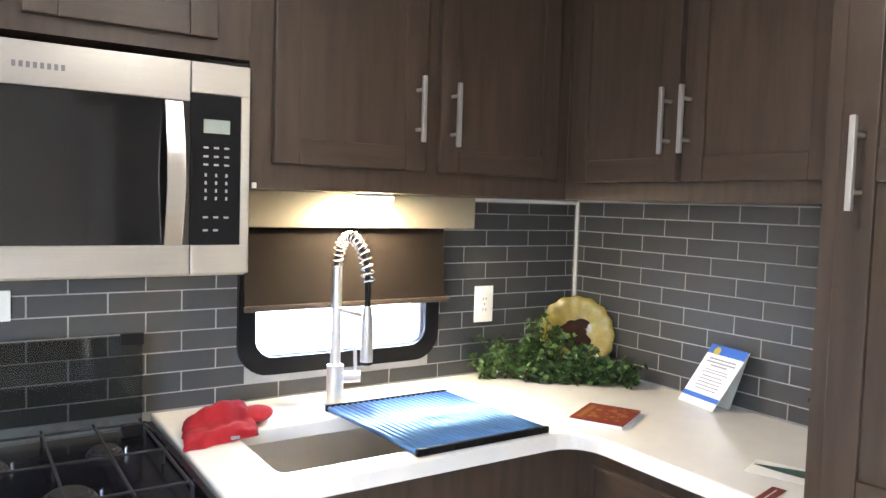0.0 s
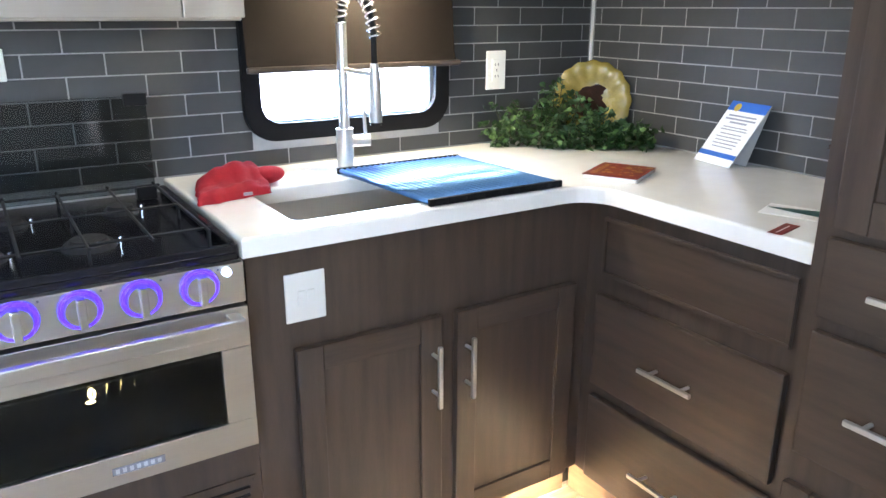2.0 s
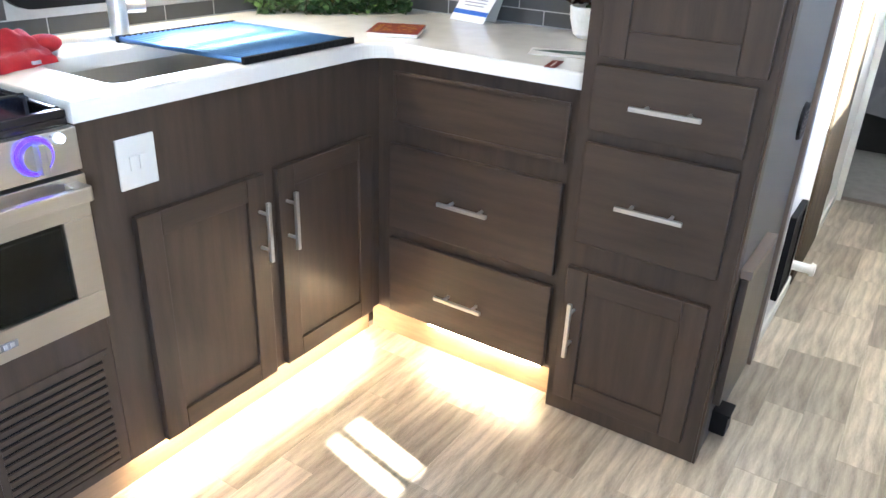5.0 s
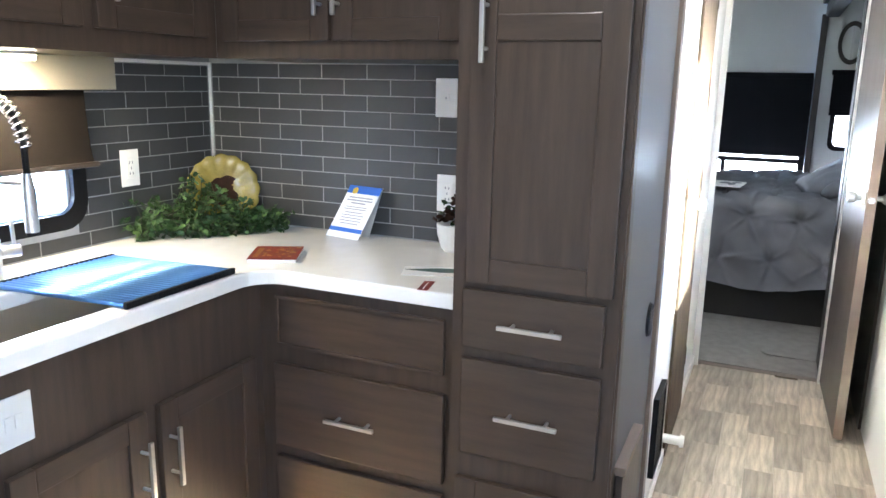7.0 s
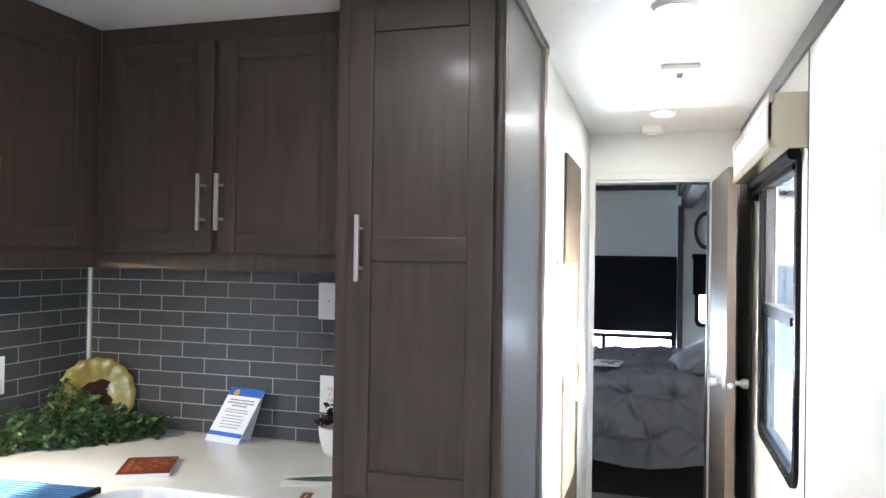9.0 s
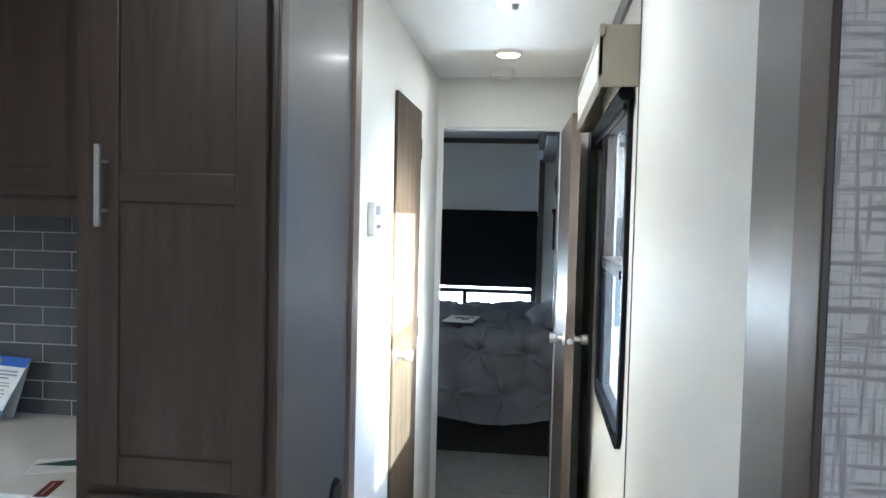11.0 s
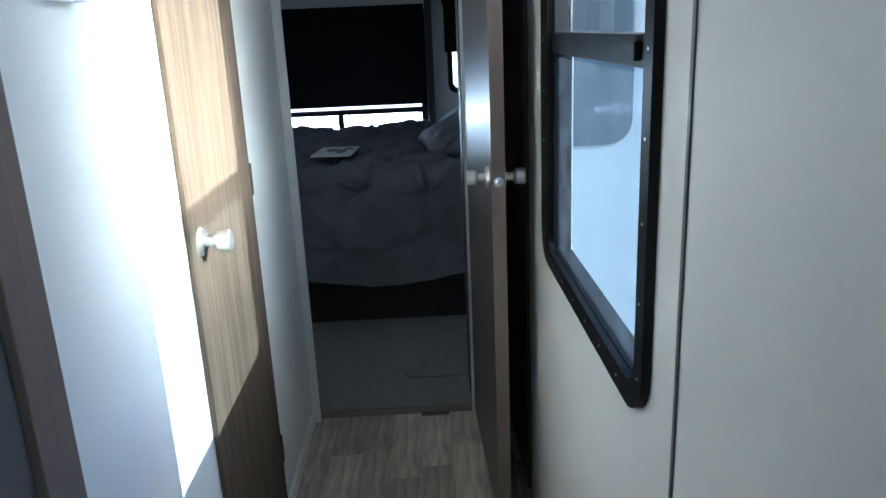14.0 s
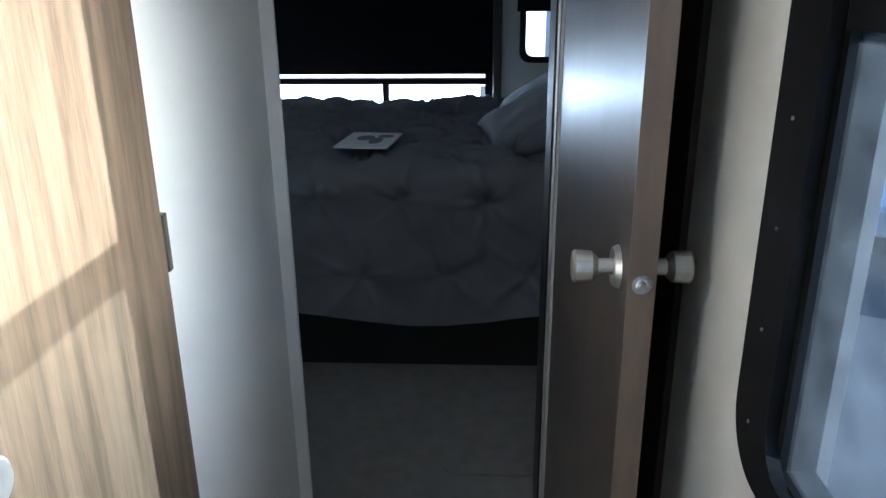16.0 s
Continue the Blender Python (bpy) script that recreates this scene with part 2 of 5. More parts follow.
def box(bm, x0, x1, y0, y1, z0, z1, bev=0.0):
    vs = bmesh.ops.create_cube(bm, size=1)["verts"]
    for v in vs:
        v.co = Vector(((x0 + x1) / 2 + v.co.x * (x1 - x0), (y0 + y1) / 2 + v.co.y * (y1 - y0), (z0 + z1) / 2 + v.co.z * (z1 - z0)))
    if bev:
        es = list({e for v in vs for e in v.link_edges})
        bmesh.ops.bevel(bm, geom=es, offset=bev, segments=2, affect="EDGES", profile=0.6)
    return bm


def cyl(bm, a, b, r, r2=None, seg=16, caps=True):
    a, b = Vector(a), Vector(b)
    d = b - a
    m = Matrix.Translation((a + b) / 2) @ d.to_track_quat("Z", "Y").to_matrix().to_4x4()
    bmesh.ops.create_cone(bm, cap_ends=caps, segments=seg, radius1=r, radius2=r if r2 is None else r2, depth=d.length, matrix=m)
    return bm


def tube(bm, pts, r, seg=8):
    """A round tube through points, with closed ends."""
    pts = [Vector(p) for p in pts]
    rings = []
    side = None
    for i, p in enumerate(pts):
        d = (pts[min(i + 1, len(pts) - 1)] - pts[max(i - 1, 0)]).normalized()
        if side is None:
            side = d.orthogonal().normalized()
        side = (side - d * side.dot(d)).normalized()
        up = d.cross(side)
        rings.append([bm.verts.new(p + r * (math.cos(k * 2 * math.pi / seg) * side + math.sin(k * 2 * math.pi / seg) * up)) for k in range(seg)])
    for a, b in zip(rings, rings[1:]):
        for k in range(seg):
            bm.faces.new((a[k], a[(k + 1) % seg], b[(k + 1) % seg], b[k]))
    bm.faces.new(rings[0][::-1])
    bm.faces.new(rings[-1])
    return bm


def round_rect(w, h, r, seg=6):
    """Outline of a rectangle with rounded corners, about its centre."""
    pts = []
    for cx, cy, a0 in ((w / 2 - r, h / 2 - r, 0), (-w / 2 + r, h / 2 - r, 90), (-w / 2 + r, -h / 2 + r, 180), (w / 2 - r, -h / 2 + r, 270)):
        for k in range(seg + 1):
            a = radians(a0 + 90 * k / seg)
            pts.append((cx + r * math.cos(a), cy + r * math.sin(a)))
    return pts


def ring_plate(bm, outer, inner, f, n0, n1):
    """A flat ring between two outlines of like length, from depth n0 to n1; f maps (u, v, n) to the world."""
    k = len(outer)
    rows = [[bm.verts.new(f(u, v, n)) for u, v in pts] for pts, n in ((outer, n0), (outer, n1), (inner, n1), (inner, n0))]
    for a, b in ((0, 1), (1, 2), (2, 3), (3, 0)):
        for i in range(k):
            bm.faces.new((rows[a][i], rows[a][(i + 1) % k], rows[b][(i + 1) % k], rows[b][i]))


def plate(bm, pts, f, n0, n1):
    """A solid plate with that outline, from depth n0 to n1."""
    a = [bm.verts.new(f(u, v, n0)) for u, v in pts]
    b = [bm.verts.new(f(u, v, n1)) for u, v in pts]
    bm.faces.new(a[::-1])
    bm.faces.new(b)
    for i in range(len(pts)):
        j = (i + 1) % len(pts)
        bm.faces.new((a[i], a[j], b[j], b[i]))


def part(name, bm, mat, parent=None, label="", smooth=False):
    bmesh.ops.recalc_face_normals(bm, faces=bm.faces)
    me = bpy.data.meshes.new(name)
    bm.to_mesh(me)
    bm.free()
    me.materials.append(MATS[mat])
    if smooth:
        for p in me.polygons:
            p.use_smooth = True
    ob = new(name, me)
    if parent is not None:
        ob.parent = parent
        if parent.type == "EMPTY":
            ob.matrix_parent_inverse = Matrix.Translation(parent.location).inverted()
    if label:
        ob["label"] = label
    return ob


def thing(name, at, label, category, group="", kind=""):
    ob = new(name)
    ob.empty_display_size = 0.05
    ob.location = at
    return tagged(ob, label, category, group, kind)


def structure(name, bm, mat, label, category):
    return tagged(part(name, bm, mat), label, category, kind="structure")


def B(*boxes, bev=0.0):
    bm = bmesh.new()
    for b in boxes:
        box(bm, *b, bev=bev)
    return bm


def wall_with_hole(bm, f, u0, u1, v0, v1, outline, n0, n1):
    """A wall panel from u0 to u1 and v0 to v1 with one opening of that outline, made of strips round it."""
    us, vs = [p[0] for p in outline], [p[1] for p in outline]
    a0, a1, b0, b1 = min(us), max(us), min(vs), max(vs)
    for u, uu, v, vv in ((u0, a0, v0, v1), (a1, u1, v0, v1), (a0, a1, v0, b0), (a0, a1, b1, v1)):
        if uu - u > 1e-4 and vv - v > 1e-4:
            plate(bm, ((u, v), (uu, v), (uu, vv), (u, vv)), f, n0, n1)


def face_y(y):
    """Maps (u, v, n) for a front that looks towards -y: u along x, v up, n out of the front."""
    return lambda u, v, n: Vector((u, y - n, v))


def face_x(x):
    """The same for a front that looks towards -x: u runs along -y, given here as y itself."""
    return lambda u, v, n: Vector((x - n, u, v))


def face_up(y):
    """For a wall that looks towards +y."""
    return lambda u, v, n: Vector((u, y + n, v))


def slab(bm, f, u0, u1, v0, v1, n0, n1, bev=0.002):
    a, b = f(u0, v0, n0), f(u1, v1, n1)
    box(bm, min(a.x, b.x), max(a.x, b.x), min(a.y, b.y), max(a.y, b.y), min(a.z, b.z), max(a.z, b.z), bev)


def bar_pull(f, u, v, length, upright, parent, n0=0.0):
    """A square-section bar pull on two posts."""
    bm = bmesh.new()
    h = length / 2
    off = n0 + 0.032
    for s in (-0.6, 0.6):
        if upright:
            cyl(bm, f(u, v + s * h, n0), f(u, v + s * h, off), 0.0045, seg=10)
        else:
            cyl(bm, f(u + s * h, v, n0), f(u + s * h, v, off), 0.0045, seg=10)
    if upright:
        slab(bm, f, u - 0.0055, u + 0.0055, v - h, v + h, off - 0.004, off + 0.006, 0.002)
    else:
        slab(bm, f, u - h, u + h, v - 0.0055, v + 0.0055, off - 0.004, off + 0.006, 0.002)
    return part("handle", bm, "brushed_nickel", parent, "brushed nickel bar pull")


def shaker(f, u0, u1, v0, v1, parent, level, stile=0.058, thick=0.019, mids=(), name="door"):
    """A framed door: a recessed flat panel with its stiles and rails; level names the wood for the rails."""
    bm = bmesh.new()
    slab(bm, f, u0 + 0.004, u1 - 0.004, v0 + 0.004, v1 - 0.004, 0.0002, thick - 0.008, 0)
    d = part(name, bm, "cabinet_wood_upright", parent)
    for a, b in ((u0, u0 + stile), (u1 - stile, u1)):
        bm = bmesh.new()
        slab(bm, f, a, b, v0, v1, 0, thick, 0.003)
        part("stile", bm, "cabinet_wood_upright", d)
    for a, b in ((v0, v0 + stile), (v1 - stile, v1), *mids):
        bm = bmesh.new()
        slab(bm, f, u0 + stile + 0.0002, u1 - stile - 0.0002, a, b, 0.0004, thick - 0.0006, 0.003)
        part("rail", bm, level, d)
    return d


def slab_front(f, u0, u1, v0, v1, parent, mat, name="drawer_front", thick=0.019):
    bm = bmesh.new()
    slab(bm, f, min(u0, u1), max(u0, u1), v0, v1, 0, thick, 0.005)
    return part(name, bm, mat, parent)


# ---- plan ----
YW, XW = 1.597, 1.842            # faces of the tiled kitchen walls
CT, CB = 0.92, 0.88              # counter top and its underside
CEIL = 2.21
YL, YR, XB = -0.055, -0.81, 3.65  # hall walls and bedroom partition
XF = 6.5                         # bedroom end wall

# ---- floors, ceilings, walls ----
floor = structure("floor", B((-2.7, 3.62, -1.75, 1.62, -0.05, -0.006)), "floor_base", "wood-look vinyl plank floor in grey and tan", "floor")
structure("bedroom_floor", B((3.665, XF + 0.06, -1.40, 1.66, -0.05, 0.004)), "carpet", "grey-beige cut pile carpet in the bedroom", "carpet")
structure("threshold", B((3.62, 3.665, -0.66, YL, -0.05, 0.0005)), "brown_edge", "brown strip where plank floor meets carpet", "threshold")
structure("ceiling", B((-2.7, 3.63, -1.75, 1.66, CEIL, CEIL + 0.04)), "ceiling_paint", "smooth white ceiling panels", "ceiling")
structure("ceiling_bedroom", B((3.632, XF + 0.06, -1.40, 1.66, CEIL, CEIL + 0.04)), "ceiling_paint", "smooth off-white bedroom ceiling", "ceiling")

bm = bmesh.new()
wall_with_hole(bm, face_y(YW + 0.0006), -2.7, 1.95, 0, CEIL, [(0.66, 1.04), (1.19, 1.44)], -0.06, 0)
wall_kb = structure("wall_kitchen_back", bm, "grout", "outer wall faced with dark grey subway tile", "wall")
wall_ks = structure("wall_kitchen_side", B((XW + 0.0006, 1.90, 0.359, YW, 0, CEIL)), "grout", "side wall faced with dark grey subway tile", "wall")
structure("wall_hall_bath", B((1.905, 3.60, YL, -0.01, 0, CEIL)), "wall_board", "smooth white bathroom wall along the hall", "wall")
structure("wall_bathroom_side", B((1.90, 1.95, -0.008, YW, 0, CEIL)), "wall_board", "plain wall closing the bathroom", "wall")
bm = bmesh.new()
wall_with_hole(bm, face_up(YR), 0.60, 3.60, 0, CEIL, [(2.0, 0.885), (2.745, 1.88)], -0.05, 0)
structure("wall_hall_right", bm, "wall_board", "smooth off-white outer wall panel with a vertical seam", "wall")
structure("wall_bedroom_partition", B((3.60, XB, YL, 1.66, 0, CEIL), (3.60, XB, -0.86, -0.66, 0, CEIL), (3.60, XB, -0.66, YL, 1.965, CEIL)), "wall_board", "white partition wall with a bedroom doorway", "wall")
structure("wall_living_end", B((-2.76, -2.7, -1.75, 1.66, 0, CEIL)), "wall_board", "plain off-white end wall", "wall")
# added out of view: wide opening for daylight, barred slot for floor sun stripes
structure("wall_slide_back", B((-2.7, -2.4, -1.81, -1.75, 0, CEIL), (-1.1, 0.20, -1.81, -1.75, 0, CEIL), (-2.4, -1.1, -1.81, -1.75, 0, 1.05), (-2.4, -1.1, -1.81, -1.75, 1.75, CEIL), (0.20, 0.60, -1.81, -1.75, 0, 0.885), (0.20, 0.60, -1.81, -1.75, 1.0, CEIL), (0.26, 0.275, -1.81, -1.75, 0.885, 1.0), (0.36, 0.375, -1.81, -1.75, 0.885, 1.0), (0.45, 0.5595, -1.81, -1.75, 0.885, 1.0)), "wall_board", "plain off-white unseen slide wall with openings added for daylight and sun stripes", "wall")
structure("wall_slide_end", B((0.564, 0.5995, -1.75, -0.8125, 0, CEIL)), "wallpaper", "woven grasscloth wallpaper on the slide end wall", "wall")
structure("wall_bedroom_left", B((XB, XF + 0.06, 1.60, 1.66, 0, CEIL)), "wall_board_warm", "plain warm bedroom wall", "wall")
structure("wall_bedroom_far", B((XF, XF + 0.06, -0.56, 1.6, 0, 0.66), (XF, XF + 0.06, -0.56, 1.6, 1.52, CEIL), (XF, XF + 0.06, 0.95, 1.6, 0.66, 1.52), (XF, XF + 0.06, -0.62, -0.56, 0, CEIL)), "wall_board_warm", "warm off-white bedroom end wall with a wide window", "wall")
bm = bmesh.new()
wall_with_hole(bm, face_x(6.42), -1.33, -0.62, 0, CEIL, [(-1.05, 0.99), (-0.745, 1.42)], -0.05, 0)
structure("wall_bedroom_slide_far", bm, "wall_board_warm", "warm off-white slide end wall with a small window", "wall")
structure("wall_bedroom_slide_back", B((3.765, 6.47, -1.38, -1.33, 0, CEIL)), "trailer_dimmed_white", "plain white slide-out back wall", "wall")
structure("wall_bedroom_slide_near", B((3.652, 3.73, -1.305, -0.800, 0.205, CEIL)), "trailer_dimmed_white", "smooth white outside wall of the bedroom slide-out", "wall")

# added filler: keeps sun off the carpet through the gap below the wall
structure("wall_bedroom_slide_skirt", B((3.70, 3.729, -1.30, -0.801, -0.06, 0.2045), (3.652, 3.6995, -0.86, -0.801, -0.06, 0.2045)), "flange_dark", "dark grey filler added under the slide-out wall to block sun", "wall")

# ---- trims of the setting ----


def trim(name, boxes, mat, label, bev=0.002):
    return structure(name, B(*boxes, bev=bev), mat, label, "trim")


trim("trim_pantry_edge", [(1.812, 1.862, -0.072, -0.05, 0, CEIL), (1.864, 1.904, -0.066, -0.05, 0, CEIL)], "brown_edge", "brown wood corner trim between pantry and hall wall")
trim("trim_ceiling_left", [(1.26, 1.90, -0.072, -0.0601, 2.185, CEIL)], "brown_edge", "thin brown ceiling trim along the pantry side")
trim("trim_ceiling_right", [(0.60, 3.58, YR, YR + 0.012, 2.15, CEIL)], "dark_trim", "dark brown ceiling trim along the outer wall")
trim("trim_wall_seam", [(1.861, 1.871, YR, YR + 0.003, 0, 2.15)], "cabinet_side_laminate", "grey seam strip in the outer wall panel")
trim("trim_slide_laminate", [(0.637, 0.793, YR, YR + 0.005, 0, 2.15)], "cabinet_side_laminate", "grey wood-look laminate strip on the outer wall")
trim("trim_slide_post", [(0.560, 0.6365, -0.8115, YR + 0.007, 0, 2.16)], "post_brown", "dark brown slide opening post")
trim("trim_slide_crown", [(0.40, 0.70, -0.82, -0.745, 1.86, 2.20)], "dark_trim", "dark brown crown end over the slide opening", 0.012)
trim("trim_tile_corner", [(XW - 0.010, XW - 0.002, YW - 0.010, YW - 0.002, CT, 1.499)], "white_plastic", "pale metal corner strip between tiled walls")
trim("trim_tile_top", [(1.34, XW - 0.011, YW - 0.010, YW - 0.002, 1.488, 1.499)], "white_plastic", "pale metal strip over the tiles")
# dark strip laid on the wall for the shade behind the open door
trim("trim_door_back_panel", [(3.10, 3.598, YR, YR + 0.012, 0, 2.13)], "dark_trim", "dark brown strip for the shade behind the open door")
trim("trim_bedroom_ceiling", [(XF - 0.014, XF, -0.56, 1.6, 2.165, CEIL)], "dark_trim", "dark ceiling trim over the bedroom window")
trim("trim_bedroom_slide_post", [(6.36, 6.42, -0.622, -0.575, 0, 2.02)], "dark_trim", "dark brown slide post in the bedroom")
trim("trim_bedroom_slide_crown", [(4.30, 6.42, -0.70, -0.60, 2.00, 2.10), (4.30, 6.42, -0.68, -0.57, 2.10, 2.17)], "cabinet_side_laminate", "grey-brown crown moulding along the bedroom slide", 0.012)
trim("baseboard", [(1.906, 2.44, YL - 0.010, YL, 0, 0.05), (3.03, 3.598, YL - 0.010, YL, 0, 0.05)], "wall_board", "low white baseboard in the hall")
trim("door_casing", [(3.588, 3.60, YL - 0.030, YL, 0, 2.0), (3.588, 3.60, -0.70, -0.663, 0, 2.0), (3.588, 3.60, -0.663, YL - 0.030, 1.965, 2.0), (3.60, 3.652, YL - 0.012, YL, 0, 1.965), (3.60, 3.652, -0.662, -0.6605, 0, 1.965), (3.60, 3.652, -0.660, YL - 0.012, 1.953, 1.965)], "wall_board", "white door casing round the bedroom doorway")
trim("trim_bedroom_doorway", [(3.656, 3.79, -0.700, -0.656, 0.05, 1.96)], "bed_base", "dark brown edge board beside the bedroom doorway")
trim("door_strike", [(3.615, 3.64, YL - 0.0145, YL - 0.012, 0.985, 1.05)], "black_plastic", "small dark strike plate in the door jamb")

# ---- kitchen cabinets ----
FY, FX, FP = 0.985, 1.304, 1.258     # face frames of sink run, drawer run and pantry
fy, fx, fp = face_y(FY), face_x(FX), face_x(FP)

sink_cab = thing("sink_cabinet", (0.85, 1.25, 0.085), "dark-stained wooden sink base cabinet with two framed doors", "cabinet", "kitchen base cabinets")
part("face_frame", B((0.393, 1.42, FY, 0.999, 0.085, CB)), "cabinet_wood_upright", sink_cab)
part("side", B((0.393, 0.41, 0.9992, 1.55, 0.085, CB)), "cabinet_wood_upright", sink_cab)
part("bottom", B((0.4102, 1.42, 1.0, 1.55, 0.085, 0.10)), "cabinet_wood_upright", sink_cab)
part("back", B((0.4102, 1.42, 1.5502, 1.56, 0.085, CB)), "cabinet_wood_upright", sink_cab)
d = shaker(fy, 0.482, 0.838, 0.090, 0.660, sink_cab, "cabinet_wood_level_x")
bar_pull(fy, 0.812, 0.522, 0.158, True, d, 0.019)
d = shaker(fy, 0.880, 1.252, 0.090, 0.660, sink_cab, "cabinet_wood_level_x")
bar_pull(fy, 0.906, 0.522, 0.158, True, d, 0.019)
part("toe_board", B((-0.30, 1.282, 1.010, 1.025, 0.0, 0.084)), "toe_board", sink_cab, "light brown toe board")

drawer_cab = thing("drawer_cabinet", (1.56, 0.67, 0.085), "dark-stained wooden cabinet with two deep drawers", "cabinet", "kitchen base cabinets")
part("body", B((FX, 1.80, 0.361, 0.9848, 0.085, CB)), "cabinet_wood_upright", drawer_cab)
bm = bmesh.new()
slab(bm, fx, 0.395, 0.925, 0.690, 0.842, 0, 0.006, 0.002)
ff = part("false_front", bm, "cabinet_wood_level_y", drawer_cab)
bm = bmesh.new()
for a in ((0.395, 0.925, 0.690, 0.700), (0.395, 0.925, 0.832, 0.842), (0.395, 0.405, 0.70, 0.832), (0.915, 0.925, 0.70, 0.832)):
    slab(bm, fx, *a, 0.006, 0.012, 0.002)
part("moulding", bm, "cabinet_wood_level_y", ff)
for z0, z1, hz in ((0.379, 0.638, 0.508), (0.092, 0.345, 0.212)):
    d = slab_front(fx, 0.390, 0.932, z0, z1, drawer_cab, "cabinet_wood_level_y")
    bar_pull(fx, 0.662, hz, 0.158, False, d, 0.019)
part("toe_board", B((1.3045, 1.311, 0.362, 1.0095, 0.0, 0.0845)), "toe_board", drawer_cab, "light brown toe board")

pantry = thing("pantry_cabinet", (1.53, 0.15, 0), "tall dark-stained wooden pantry with drawers and doors", "cabinet")
part("body", B((FP, 1.80, -0.056, 0.357, 0.0, CEIL - 0.002)), "cabinet_wood_upright", pantry)
part("side_panel", B((FP + 0.04, 1.811, -0.060, -0.0565, 0.0, CEIL - 0.002)), "cabinet_side_laminate", pantry, "glossy grey wood-look side panel")
part("corner_stile", B((FP - 0.001, FP + 0.039, -0.063, -0.057, 0.0, CEIL - 0.002), bev=0.001), "cabinet_wood_upright", pantry)
d = shaker(fp, -0.040, 0.320, 0.970, 2.150, pantry, "cabinet_wood_level_y", stile=0.062, mids=((1.536, 1.594),))
bar_pull(fp, 0.281, 1.566, 0.158, True, d, 0.019)
for z0, z1, hz in ((0.801, 0.953, 0.876), (0.516, 0.773, 0.643)):
    d = slab_front(fp, -0.025, 0.326, z0, z1, pantry, "cabinet_wood_level_y")
    bar_pull(fp, 0.143, hz, 0.158, False, d, 0.019)
d = shaker(fp, -0.022, 0.334, 0.055, 0.445, pantry, "cabinet_wood_level_y")
bar_pull(fp, 0.300, 0.284, 0.158, True, d, 0.019)

# wall cabinets
UY, UX = 1.200, 1.420
LX, LY = "cabinet_wood_level_x", "cabinet_wood_level_y"
wc = thing("wall_cabinet", (1.0, 1.4, 1.50), "dark-stained wooden wall cabinet with two framed doors", "cabinet", "kitchen wall cabinets")
fu = face_y(UY)
part("body", B((0.500, UX - 0.0004, UY, YW - 0.004, 1.50, CEIL - 0.002)), "cabinet_wood_upright", wc)
d = shaker(fu, 0.551, 0.938, 1.556, 2.150, wc, LX)
bar_pull(fu, 0.910, 1.703, 0.158, True, d, 0.019)
d = shaker(fu, 0.979, 1.367, 1.556, 2.150, wc, LX)
bar_pull(fu, 1.012, 1.698, 0.158, True, d, 0.019)
wc = thing("wall_cabinet", (1.63, 0.8, 1.50), "dark-stained wooden wall cabinet beside the tall pantry", "cabinet", "kitchen wall cabinets")
fv = face_x(UX)
part("body", B((UX, XW - 0.004, 0.359, UY - 0.0004, 1.50, CEIL - 0.002)), "cabinet_wood_upright", wc)
d = shaker(fv, 0.803, 1.163, 1.548, 2.150, wc, LY)
bar_pull(fv, 0.826, 1.690, 0.158, True, d, 0.019)
d = shaker(fv, 0.415, 0.786, 1.548, 2.150, wc, LY)
bar_pull(fv, 0.768, 1.690, 0.158, True, d, 0.019)
wc = thing("wall_cabinet", (0.12, 1.4, 1.77), "short dark-stained wooden cabinet above the microwave", "cabinet", "kitchen wall cabinets")
part("body", B((-0.30, 0.4996, UY, YW - 0.004, 1.772, CEIL - 0.002)), "cabinet_wood_upright", wc)
shaker(fu, 0.072, 0.428, 1.805, 2.150, wc, LX)
shaker(fu, -0.280, 0.038, 1.805, 2.150, wc, LX)

# ---- countertop with a sink cut-out ----
SX0, SX1, SY0, SY1 = 0.52, 1.10, 1.035, 1.345
counter = thing("countertop", (1.1, 1.2, CB), "white solid-surface L-shaped worktop with rounded inner corner", "worktop")
bm = bmesh.new()
outline = [(0.385, YW - 0.002), (0.385, 0.966)]
for k in range(9):
    a = radians(90 - 90 * k / 8)
    outline.append((1.19 + 0.09 * math.cos(a), 0.876 + 0.09 * math.sin(a)))
outline += [(1.280, 0.360), (XW - 0.004, 0.360), (XW - 0.004, YW - 0.002)]
hole = [(p[0] + (SX0 + SX1) / 2, p[1] + (SY0 + SY1) / 2) for p in round_rect(SX1 - SX0, SY1 - SY0, 0.02, 4)]
vo = [bm.verts.new((x, y, CT)) for x, y in outline]
vh = [bm.verts.new((x, y, CT)) for x, y in hole]
es = [bm.edges.new((a[i], a[(i + 1) % len(a)])) for a in (vo, vh) for i in range(len(a))]
bmesh.ops.triangle_fill(bm, use_beauty=True, edges=es)
top = list(bm.faces)
ext = bmesh.ops.extrude_face_region(bm, geom=top)
for v in [g for g in ext["geom"] if isinstance(g, bmesh.types.BMVert)]:
    v.co.z = CB
bm.edges.ensure_lookup_table()
rim = [e for e in bm.edges if all(abs(v.co.z - CT) < 1e-5 for v in e.verts) and len(e.link_faces) == 2 and any(abs(f.normal.z) < 0.5 or abs(sum(v.co.z for v in f.verts) / len(f.verts) - CT) > 1e-4 for f in e.link_faces)]
bmesh.ops.bevel(bm, geom=rim, offset=0.007, segments=3, affect="EDGES", profile=0.5)
part("slab", bm, "white_counter", counter)

